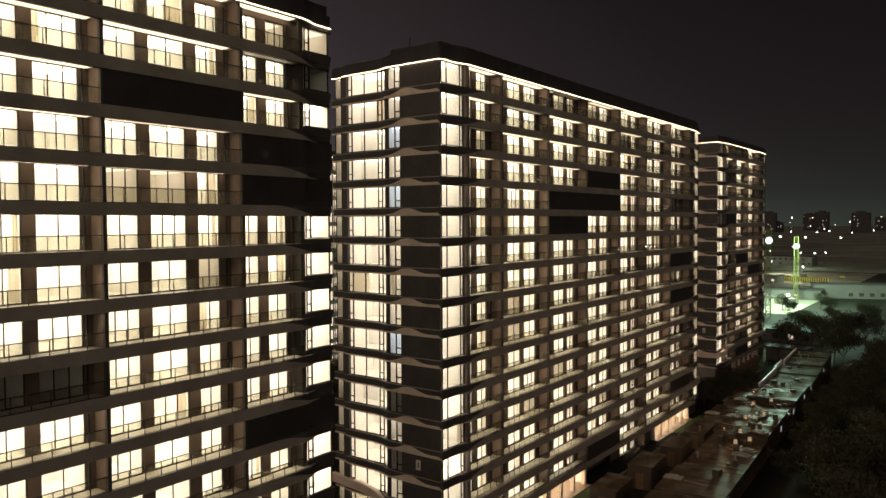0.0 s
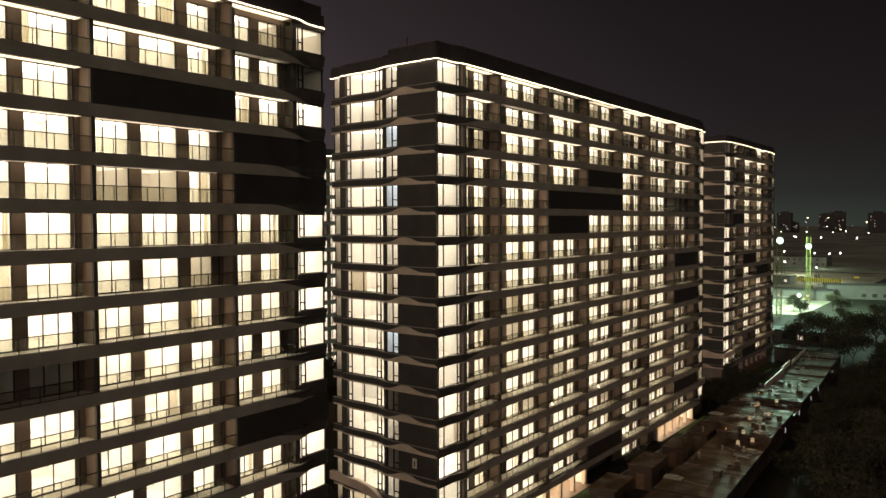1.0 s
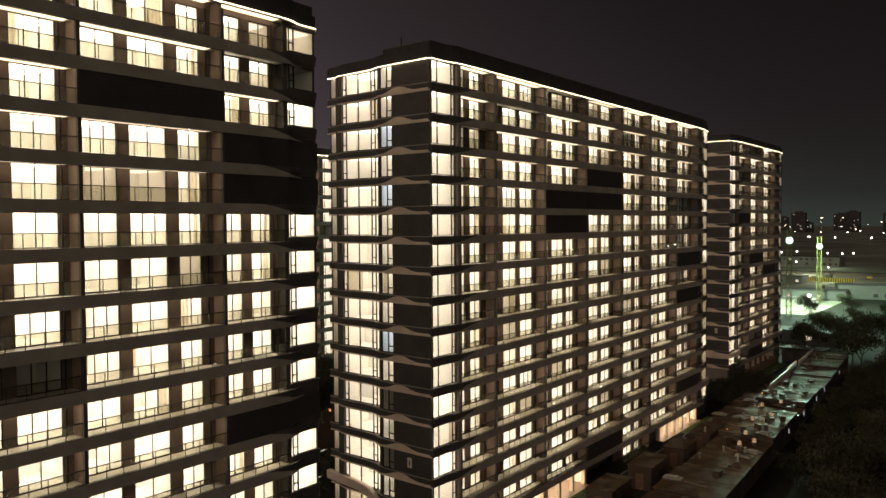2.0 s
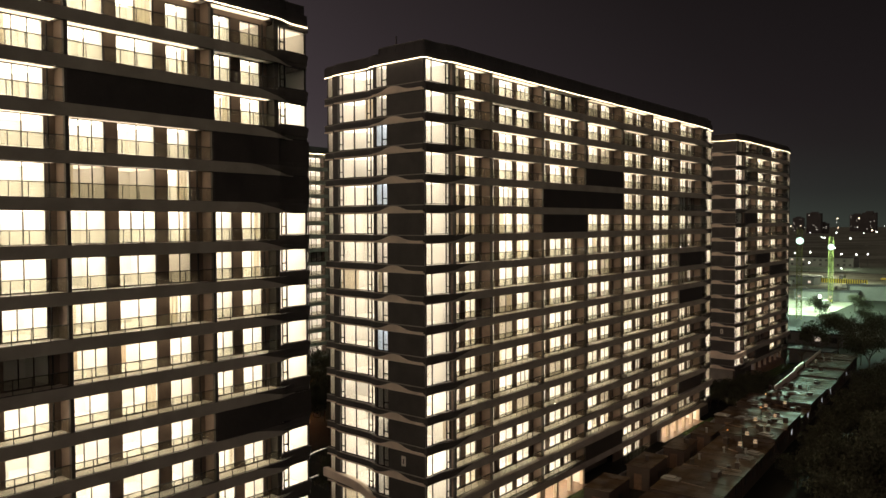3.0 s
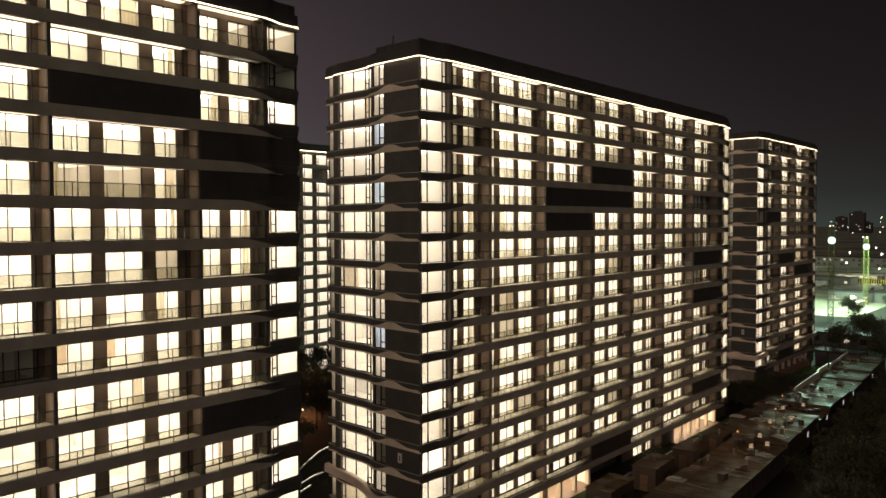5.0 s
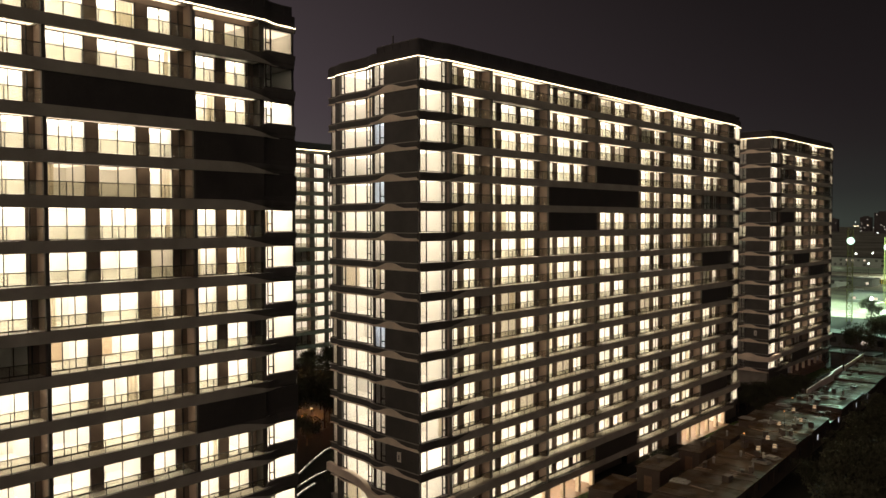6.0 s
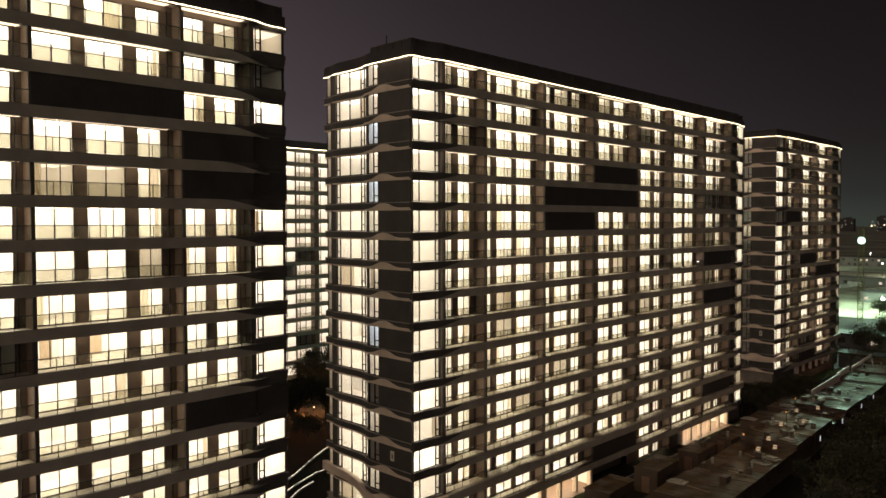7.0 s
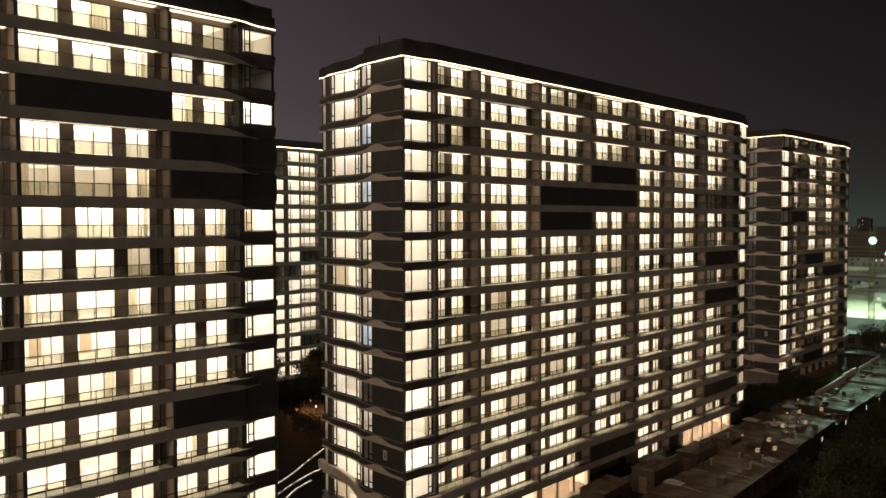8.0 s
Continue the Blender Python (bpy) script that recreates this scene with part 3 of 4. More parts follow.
XA, XB, XC = -42.8, -41.6, -45.8
building("dark slab block of flats with lit windows and glass balconies", XA, 6.93, 36.92, 46.75,
         [(12.67, 23.22, [(13.72, 15.87), (16.68, 18.87), (19.66, 22.47)]),
          (23.22, 33.98, [(23.74, 26.41), (27.27, 30.1), (31.02, 32.89)]),
          (33.98, 40.13, [(34.67, 36.57), (37.42, 39.38)])],
         False, True, state_a, (0, 1, 2), 0.40, parapet=1.0, tier=(0.4, 33.0, -9.0, -1.6, 1.8), roof_up=0.42, sheeted_bays={(3, 1), (4, 2), (5, 2), (11, 2)})
building("long dark block of flats, most rooms lit, with glass balconies", XB, 57.4, 79.5, 46.87,
         [(61.56, 68.06, [(62.7, 64.14), (65.0, 66.93)]),
          (68.06, 78.68, [(68.84, 70.5), (71.36, 74.21), (74.92, 77.73)]),
          (78.68, 89.2, [(79.64, 81.56), (82.34, 85.26), (85.97, 87.92)]),
          (89.2, 99.84, [(92.25, 95.07), (95.89, 98.57)]),
          (99.84, 110.02, [(103.15, 106.09), (107.04, 108.82)]),
          (110.02, 120.57, [(113.02, 116.0), (116.53, 119.45)]),
          (120.57, 130.44, [(123.85, 126.63), (127.44, 129.08)]),
          (130.44, 133.2, [])],
         True, True, state_b, (0, 1), parapet=0.95, tier=(1.6, 78.4, -7.0, -1.5, 1.0), roof_up=0.02, belt=True, ground_flats=(4,), sheeted_bays={(4, 3), (5, 2), (5, 3), (6, 2), (8, 6), (10, 6), (15, 6), (16, 3)})
building("distant dark block of flats with a few lit windows", XC, 163.03, 40.8, 47.72,
         [(167.18, 175.08, [(169.85, 171.19), (171.72, 173.75)]),
          (175.08, 185.29, [(176.19, 179.45), (180.27, 184.23)]),
          (185.29, 195.6, [(186.29, 189.6), (190.56, 194.45)]),
          (195.6, 200.13, [])],
         True, True, state_c, parapet=0.6, tier=(1.6, 39.4, -9.0, -1.3, 0.8), belt=True, sheeted_bays={(6, 0), (10, 2), (9, 1), (16, 1)})

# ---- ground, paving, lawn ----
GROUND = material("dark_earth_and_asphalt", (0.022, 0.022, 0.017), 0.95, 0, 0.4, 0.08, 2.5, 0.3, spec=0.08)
LAWN = material("lawn_grass", (0.06, 0.095, 0.025), 0.9, 0, 0.4, 1.5, 22, 0.6)
SHEET = material("brown_wet_sheet_roof", (0.036, 0.020, 0.0095), 0.4, 0, 0.7, 0.5, 3, 0.45, island=0.3, spec=0.5)
wet = SHEET.node_tree.nodes.new("ShaderNodeTexNoise")
wet.inputs["Scale"].default_value, wet.inputs["Detail"].default_value = 0.35, 6
wet_map = SHEET.node_tree.nodes.new("ShaderNodeMapRange")
wet_map.inputs["From Min"].default_value, wet_map.inputs["From Max"].default_value = 0.42, 0.60
wet_map.inputs["To Min"].default_value, wet_map.inputs["To Max"].default_value = 0.52, 0.90
# warm tint puts the lit windows' reflected colour into the wet sheen
SHEET.node_tree.nodes["Principled BSDF"].inputs["Specular Tint"].default_value = (1.0, 0.74, 0.52, 1)
wet_at = SHEET.node_tree.nodes.new("ShaderNodeNewGeometry")
SHEET.node_tree.links.new(wet_at.outputs["Position"], wet.inputs["Vector"])
SHEET.node_tree.links.new(wet.outputs["Fac"], wet_map.inputs["Value"])
SHEET.node_tree.links.new(wet_map.outputs[0], SHEET.node_tree.nodes["Principled BSDF"].inputs["Roughness"])
HUT = material("dirty_site_cabin_wall", (0.075, 0.055, 0.040), 0.6, 0, 0.3, 0.6, 10, 0.2, island=0.3)
BARK = material("dark_bark", (0.06, 0.045, 0.03), 0.9, 0, 0.3, 3, 25, 0.5)
LEAF = material("dark_green_leaves", (0.052, 0.055, 0.034), 0.95, 0, 0.5, 0.8, 6, 0.0, island=0.3, spec=0.1)
STEEL = material("yellow_green_mast_paint", (0.105, 0.115, 0.035), 0.5, 0.1, 0.2, 2, 12, 0.0)
CONCRETE = material("grey_concrete", (0.30, 0.29, 0.26), 0.8, 0, 0.25, 0.3, 5, 0.3)
GRIME = material("grimy_dark_concrete", (0.10, 0.098, 0.088), 0.85, 0, 0.35, 0.1, 3, 0.2)
# the pale greenish tone puts distant haze into the land's colour
HAZED_LAND = material("haze_paled_land", (0.22, 0.26, 0.20), 0.95, 0, 0.6, 0.012, 0.3, 0.0, spec=0.1)
SITE = material("rutted_site_earth", (0.22, 0.21, 0.16), 0.9, 0, 0.6, 0.05, 0.6, 0.4, spec=0.1)
YELLOW = material("yellow_barrier_paint", (0.60, 0.46, 0.05), 0.5, 0, 0.15, 1, 8, 0.0)
BLACK = material("black_barrier_paint", (0.03, 0.03, 0.03), 0.5, 0, 0.15, 1, 8, 0.0)
TERRACE = material("brown_terrace_tiles", (0.24, 0.16, 0.11), 0.5, 0, 0.25, 1.5, 9, 0.2)
SIGN = material("pale_sign_plate", (0.75, 0.70, 0.6), 0.5, 0, 0.05, 2, 8, 0.0)
WHITE_LIGHT = glow("cold_white_lamp", (0.85, 1.0, 0.93), 30.0)
FLOOD = glow("greenish_floodlight", (0.62, 1.0, 0.80), 2.2)
FLOOD.cycles.emission_sampling = "NONE"
ORANGE = glow("orange_lantern_light", (1.0, 0.42, 0.12), 1.2)
ORANGE.cycles.emission_sampling = "NONE"
PATHLIGHT = glow("path_light_strip", (1.0, 0.88, 0.66), 2.4)
SHOP = glow("ground_floor_ceiling_light", (1.0, 0.83, 0.58), 4.5)
SHOP.cycles.emission_sampling = "NONE"
GZ = -3.3

tagged(new("ground", Shape().face([(-3000, -800, GZ), (2500, -800, GZ), (2500, 4900, GZ), (-3000, 4900, GZ)]).mesh("ground", GROUND)), "dark wet asphalt and earth ground at night", "ground", kind="structure")


# ---- ground floors ----
def arcade(x, ya, yb, lit, n, lift=0.0):
    """An open ground-floor hall under the block, with square columns along its front."""
    w, h = yb - ya, 2.2
    hall = place(tagged(new("arcade"), "ground floor hall with square columns, " + ("warmly lit" if lit else "dark"), "arcade", "ground floor halls"), (x, ya, GZ + lift))
    s = Shape()
    s.face([(-3.6, 0, 0.06), (-3.6, w, 0.06), (-3.6, w, h), (-3.6, 0, h)])
    s.face([(-3.6, 0, 0.06), (-3.6, 0, h), (-0.35, 0, h), (-0.35, 0, 0.06)])
    s.face([(-3.6, w, 0.06), (-0.35, w, 0.06), (-0.35, w, h), (-3.6, w, h)])
    piece("inner_wall", s.mesh("inner_wall", ROOM), hall)
    piece("terrace", Shape().box(-3.6, 0.5, 0, w, -lift, 0.06).mesh("terrace", TERRACE), hall)
    piece("lintel", Shape().box(-0.6, -0.1, 0, w, h, 3.0).mesh("lintel", DARK), hall)
    for i in range(n + 1):
        piece("column", shared("column", lambda: Shape().box(-0.25, 0.25, -0.22, 0.22, 0.06, 2.2).mesh("column", BEIGE)), hall, (-0.45, min(max(i * w / n, 0.22), w - 0.22), 0))
    if lit:
        piece("ceiling_light", Shape().box(-3.3, -0.9, 0.3, w - 0.3, h - 0.08, h - 0.02).mesh("ceiling_light", SHOP), hall)


def plinth(x, ya, yb, top=-1.0):
    tagged(new("ground_floor_wall", Shape().box(x - 0.6, x - 0.25, ya, yb, GZ, top).mesh("ground_floor_wall", DARK)), "dark plain ground floor wall below the balconies", "wall", "ground floor walls")


plinth(XA, 6.93, 43.8)
plinth(XB - 0.6, 58.2, 68.0)
arcade(XB, 68.1, 78.6, True, 3)
arcade(XB, 78.8, 89.1, True, 3)
plinth(XB - 2.0, 89.3, 99.7)
plinth(XB - 0.4, 110.1, 113.4)
arcade(XB, 113.6, 130.3, True, 5)
plinth(XB - 0.6, 130.5, 136.3)
plinth(XC - 0.6, 163.62, 174.75, 0.4)
arcade(XC, 175.28, 195.48, True, 5, 1.3)
plinth(XC - 0.5, 195.8, 203.14, 0.4)
tagged(new("end_plinth", Shape().box(-16.0, -0.9, 0.75, 1.05, GZ, 0.0).skewed().mesh("end_plinth", FASCIA)), "rendered ground floor end wall of the block", "wall", "ground floor walls").location = (XB, 57.4, 0)
tagged(new("end_plinth", Shape().box(-16.0, -0.9, 0.75, 1.05, GZ, 0.0).skewed().mesh("end_plinth", FASCIA)), "rendered ground floor end wall of the block", "wall", "ground floor walls").location = (XC, 163.03, 0)


def lawn(x0, x1, y0, y1):
    s, r = Shape(), random.Random(int(y0))
    s.box(x0, x1, y0, y1, GZ, GZ + 0.12)
    for _ in range(int((x1 - x0) * (y1 - y0) * 45)):
        x, y, a, h = r.uniform(x0, x1), r.uniform(y0, y1), r.uniform(0, 6.3), r.uniform(0.06, 0.2)
        dx, dy = 0.04 * math.cos(a), 0.04 * math.sin(a)
        s.face([(x - dx, y - dy, GZ + 0.12), (x + dx, y + dy, GZ + 0.12), (x + dy * 0.6, y + dx * 0.6, GZ + 0.12 + h)])
    tagged(new("lawn", s.mesh("lawn", LAWN)), "narrow strip of rough green lawn before the hall", "grass", kind="stuff")


lawn(-40.9, -38.6, 66, 89)
lawn(-40.9, -38.6, 120, 133)
lawn(-45.1, -42.4, 176, 194)


# ---- signs on the end walls ----
def end_sign(x, y, z):
    sg = place(tagged(new("wall_sign"), "small pale sign plate with a dark mark", "sign", "wall signs"), (x, y, z))
    piece("plate", Shape().box(-0.28, 0.28, -0.03, 0.0, -0.5, 0.5).mesh("plate", SIGN), sg)
    piece("mark", Shape().box(-0.06, 0.06, -0.036, -0.031, -0.28, 0.22).mesh("mark", FRAME), sg)


end_sign(-45.1, 57.45, 6.75)
end_sign(XC - 3.4, 163.08, 7.6)
mast = place(tagged(new("roof_mast"), "thin dark mast on the roof", "mast"), (-46.15, 57.85, 47.91))
piece("pole", Shape().tube((0, 0, 0), (0, 0, 0.85), 0.07, 8).mesh("pole", FRAME), mast)
piece("foot", Shape().box(-0.14, 0.14, -0.14, 0.14, 0, 0.06).mesh("foot", FRAME), mast)


# ---- far block behind, seen between the two nearer ones ----
def far_block(x, y0, length, top, storeys):
    hall = tagged(new("apartment_building"), "distant block of flats with evenly lit windows", "building", "apartment blocks")
    hall.location = (x, y0, 0)
    s = Shape().box(-14, -3.3, 0, length, top - STOREY * storeys - 3, top - 0.5)
    piece("core_wall", s.mesh("core_wall", TAUPE), hall)
    rnd = random.Random(3)
    cols = []
    y = 0.6
    while y < length - 11:
        cols += [(y, y + 2.7, True), (y + 3.7, y + 6.6, True), (y + 6.9, y + 11.4, False)]
        y += 12.6
    for k in range(0, storeys + 1):
        z = top - STOREY * k
        piece("slab_edge", shared(("fedge", length), lambda: Shape().box(-3.3, 0.0, 0, length, -0.78, 0).mesh("slab_edge", FASCIA)), hall, (0, 0, z))
        if not k:
            continue
        for a, b, flush in cols:
            w = b - a
            st = 0 if rnd.random() < 0.07 else 2
            xx = -0.25 if flush else -1.3
            win = piece("window", window_mesh(w, STOREY - 0.81, (0.55,) if flush else (w / 3, w * 2 / 3), ((0.06, 0.5),) if flush else (), 0.06), hall, (xx, a, z))
            piece("room", room_mesh(w - 0.02, STOREY - 0.815, 2.6 if flush else 1.8, 0), win, (-0.06, 0.01, 0.01))
            if st:
                piece("ceiling_light", shared(("flamp", w, flush), lambda: Shape().box(-2.5 if flush else -1.7, -0.1, 0.1, w - 0.1, -0.06, -0.015).mesh("ceiling_light", LAMP_MILD)), win, (-0.06, 0, STOREY - 0.81))
            if not flush:
                piece("balustrade", shared(("fbal", w), lambda: Shape().box(-0.03, 0.03, 0, w, 0.0, 0.95).mesh("balustrade", RAIL)), hall, (-0.1, a, z)).visible_shadow = False
    for i, (a, b, flush) in enumerate(cols):
        nxt = cols[i + 1][0] if i + 1 < len(cols) else length
        piece("pier", Shape().box(-3.2, -0.2, b + 0.03, nxt - 0.03, top - STOREY * storeys, top - 0.85).mesh("pier", TAUPE), hall)
    piece("light_line", Shape().box(0.0, 0.08, 0, length, -0.14, -0.04).mesh("light_line", LED), hall, (0, 0, top))
    piece("roof_tier", Shape().box(-13, -1.0, 0.5, length - 0.5, 0.0, 1.6).mesh("roof_tier", ROOF), hall, (0, 0, top))
    piece("roof_box", Shape().box(-8, -4, 2.0, 5.0, 1.6, 2.6).mesh("roof_box", ROOF), hall, (0, 0, top))


far_block(-122.0, 70.3, 67.0, 45.5, 16)


# ---- site sheds and cabins along the block ----
def shed(cx, cy, w, d, z, turn, n, clutter, label):
    """A long low shed: walls, a roof of overlapping sheets with raised seams, and bits left on it."""
    hut = place(tagged(new("site_shed"), label, "shed", "site sheds"), (cx, cy, GZ))
    hut.rotation_euler = (0, 0, turn)
    h, bump = z - GZ, 0.015 if n < 9 else 0.035
    piece("wall", Shape().box(-w / 2 + 0.15, w / 2 - 0.15, -d / 2 + 0.1, d / 2 - 0.1, 0, h - 0.12).mesh("wall", HUT), hut)
    rq = random.Random(int(cx * 31 + cy * 7))
    cuts = [-w / 2] + ([w * rq.uniform(-0.25, -0.1), w * rq.uniform(0.1, 0.3)] if w > 6 else [w * rq.uniform(-0.1, 0.1)]) + [w / 2]
    for i in range(n):
        a, e = -d / 2 + d * (i + 0.5) / n, d / n / 2 - 0.015
        for p, q in zip(cuts, cuts[1:]):
            half = (q - p) / 2 - 0.015
            sheet = piece("roof_sheet", Shape().box(-half, half, -e, e, -0.03, 0.03).mesh("roof_sheet", SHEET), hut, ((p + q) / 2, a, h - 0.09 + bump * (i % 2) + rq.uniform(0, 0.03)))
            sheet.rotation_euler = (rq.uniform(-0.006, 0.006), rq.uniform(-0.005, 0.005), rq.uniform(-0.004, 0.004))
    for i in (range(n + 1) if n > 8 else (0, n)):
        a = -d / 2 + d * i / n
        piece("roof_seam", Shape().box(-w / 2 - 0.03, w / 2 + 0.03, a - 0.04, a + 0.04, h - 0.05, h + 0.0).mesh("roof_seam", HUT), hut)
    r = random.Random(int(cy * 10))
    for _ in range(clutter):
        x, y, kind = r.uniform(-w / 2 + 0.6, w / 2 - 0.8), r.uniform(-d / 2 + 0.6, d / 2 - 0.8), r.random()
        m = Matrix.Translation((cx, cy, z - 0.03)) @ Matrix.Rotation(turn, 4, "Z") @ Matrix.Translation((x, y, 0)) @ Matrix.Rotation(r.uniform(-0.6, 0.6), 4, "Z")
        if kind < 0.4:
            a, e, c = r.uniform(0.3, 0.9), r.uniform(0.3, 1.1), r.uniform(0.3, 0.8)
            ob = tagged(new("roof_unit", Shape().box(-a / 2, a / 2, -e / 2, e / 2, 0, c).box(-a / 2 - 0.03, a / 2 + 0.03, -e / 2 - 0.03, e / 2 + 0.03, c, c + 0.04).mesh("roof_unit", HUT)), "small dirty equipment box on a shed roof", "equipment box", "roof clutter")
        elif kind < 0.65:
            n2 = r.uniform(1.5, 3.5)
            ob = tagged(new("plank", Shape().box(-n2 / 2, n2 / 2, -0.12, 0.12, 0, 0.07).mesh("plank", DOOR)), "loose weathered plank lying on a shed roof", "plank", "roof clutter")
        elif kind < 0.85:
            ob = tagged(new("roof_vent", Shape().tube((0, 0, 0), (0, 0, 0.7), 0.14, 8).tube((0, 0, 0.7), (0, 0, 0.82), 0.24, 8, 0.05).mesh("roof_vent", CONCRETE)), "short vent pipe with a cap on a shed roof", "vent", "roof clutter")
        else:
            ob = tagged(new("tarpaulin", Shape().box(-1.1, 1.1, -0.7, 0.7, 0, 0.10).box(-0.7, 0.6, -0.4, 0.5, 0.10, 0.26).mesh("tarpaulin", CONCRETE)), "crumpled grey tarpaulin on a shed roof", "tarpaulin", "roof clutter")
        ob.matrix_world = m
    return hut


LEAN_TURN = math.atan(0.058)
rs = random.Random(11)
yy = 60.0
while yy < 194:
    d = rs.uniform(7.5, 11.5)
    mid = yy + d / 2
    w = 7.9 + rs.uniform(-0.4, 0.5)
    right = -23.1 - 0.058 * (mid - 81)
    z = -0.4 + rs.choice((-0.5, -0.2, 0.0, 0.2, 0.35))
    sh = shed(right - w / 2, mid, w, d - 0.12, z, LEAN_TURN, rs.choice((3, 4, 5)) if mid < 146 else 9, 3 if mid < 94 else rs.choice((7, 9, 12)) if mid < 146 else 4, "long low site shed with a brown wet sheet roof")
    if mid > 146:
        piece("gutter_board", Shape().box(-w / 2 - 0.10, -w / 2 + 0.10, -d / 2, d / 2, 2.2, 0.5 - GZ).mesh("gutter_board", SIGN), sh, (0, 0, 0), "pale upright board along the roof edge")
    for q in range(2):
        win = piece("window", shared("shedwin", lambda: Shape().box(-0.02, 0.03, -0.35, 0.35, -0.45, 0.45).mesh("window", FRAME)), sh, (w / 2 - 0.13, -d / 4 + q * d / 2, 1.7))
        if rs.random() < 0.12:
            piece("pane", shared("shedpane", lambda: Shape().box(0.03, 0.035, -0.28, 0.28, -0.38, 0.38).mesh("pane", glow("pale_lit_pane", (0.9, 0.95, 1.0), 0.6))), win)
    yy += d
for cx, cy, w, d, z in ((-35.9, 83.5, 3.4, 6.4, -0.35), (-35.6, 94.3, 3.3, 6.6, -0.25), (-35.4, 105.2, 3.1, 6.2, -0.5), (-35.5, 116.5, 3.2, 8.0, -0.8), (-35.2, 128.2, 4.4, 9.0, -0.7), (-35.1, 139.9, 5.0, 9.5, -0.5), (-34.8, 151.4, 4.0, 8.0, -0.9)):
    cabin = shed(cx, cy, w, d, z, LEAN_TURN, 4, 1 if cy > 90 else 0, "small site cabin with a flat brown roof")
    dr = piece("door", Shape().box(-0.5, 0.5, -0.03, 0.03, 0, 2.0).mesh("door", DOOR), cabin, (0, -d / 2 + 0.08, 0.05))
    piece("handle", Shape().box(0.32, 0.42, -0.08, -0.03, 0.95, 1.0).mesh("handle", FRAME), dr)
    piece("window", Shape().box(-0.03, 0.03, -0.5, 0.5, 1.0, 1.8).mesh("window", FRAME), cabin, (w / 2 - 0.14, 0.4, 0))
for x, y in ((-28.0, 107.6), (-26.7, 110.0), (-28.9, 113.6), (-27.2, 117.9), (-30.4, 122.5), (-28.7, 126.8), (-31.8, 132.9), (-29.9, 137.1)):
    rl0 = place(tagged(new("roof_light"), "small lit roof opening on a shed", "roof light", "roof lights"), (x, y, -0.6))
    rl0.rotation_euler = (0, 0, LEAN_TURN + 0.2)
    piece("kerb", shared("rlkerb", lambda: Shape().box(-0.28, 0.28, -0.4, 0.4, 0, 0.9).mesh("kerb", HUT)), rl0)
    piece("pane", shared("rlpane", lambda: Shape().box(-0.22, 0.22, -0.34, 0.34, 0.9, 0.93).box(-0.24, 0.24, -0.43, -0.405, 0.55, 0.85).mesh("pane", glow("warm_roof_pane", (1.0, 0.70, 0.40), 0.4))), rl0)
# fill lights with made-up pole lamps, added to warm the roofs' tone
for x, y in ((-28.6, 104.1), (-28.9, 120.0), (-31.0, 129.9)):
    yl = bpy.data.lights.new("roof_warm_fill", "POINT")
    yl.energy, yl.color, yl.shadow_soft_size = 110, (1.0, 0.70, 0.40), 0.15
    new("yard_light_glow", yl).location = (x, y, 2.6)
    yp = place(tagged(new("added_yard_lamp"), "small warm lamp on a thin pole, added to warm the shed roofs", "lamp", "yard lamps"), (x, y, -0.2))
    piece("pole", Shape().tube((0, 0.25, 0), (0, 0.25, 2.8), 0.03, 6).mesh("pole", FRAME), yp)
    piece("head", Shape().tube((0, 0.25, 2.8), (0, 0.0, 2.9), 0.06, 6, 0.09).mesh("head", ORANGE), yp)
fence = place(tagged(new("lane_wall"), "dark concrete lane wall between cabins and halls", "wall"), (0, 0, 0))
for i in range(9):
    piece("panel", Shape().box(-0.1, 0.1, 0.05, 7.9, 0, 1.5).mesh("panel", CONCRETE), fence, (-37.9 - 0.02 * i, 90 + 8 * i, GZ))


# ---- trees ----
def tree_parts(seed, height, spread, leaves, bare=False):
    r = random.Random(seed)
    t = Shape()
    t.tube((0, 0, 0), (0.15, 0.1, height * 0.4), 0.18, 8, 0.12)
    tips = []
    for i in range(9):
        a = i * 2.4 + r.uniform(-0.4, 0.4)
        h0 = height * r.uniform(0.25, 0.42)
        end = (spread * 0.6 * math.cos(a) * r.uniform(0.5, 1), spread * 0.6 * math.sin(a) * r.uniform(0.5, 1), height * r.uniform(0.55, 0.9))
        t.tube((0.1, 0.07, h0), end, 0.07, 6, 0.03)
        tips.append(end)
        for _ in range(3):
            e2 = tuple(p + r.uniform(-1, 1) * spread * 0.3 for p in end[:2]) + (end[2] + r.uniform(-0.1, 0.25) * height,)
            t.tube(end, e2, 0.03, 5, 0.012)
            tips.append(e2)
    c = Shape()
    for _ in range(0 if bare else leaves):
        cx, cy, cz = r.choice(tips)
        g3 = [r.gauss(0, 1) for _ in range(3)]
        p = Vector((cx + g3[0] * spread * 0.16, cy + g3[1] * spread * 0.16, cz + g3[2] * height * 0.07))
        q = Euler((r.uniform(0, 6.3), r.uniform(0, 6.3), r.uniform(0, 6.3))).to_matrix()
        sz = r.uniform(0.14, 0.30)
        c.face([tuple(p + q @ Vector(v)) for v in ((-sz, 0, 0), (0, -sz * 0.5, 0), (sz, 0, 0), (0, sz * 0.5, 0.03))])
    return t.mesh("trunk", BARK), (None if bare else c.mesh("crown", LEAF))


KINDS = [tree_parts(1, 7.5, 5.0, 2600), tree_parts(2, 9.5, 6.0, 3200), tree_parts(3, 6.0, 4.2, 2000), tree_parts(4, 6.5, 4.0, 0, True)]
rt = random.Random(21)


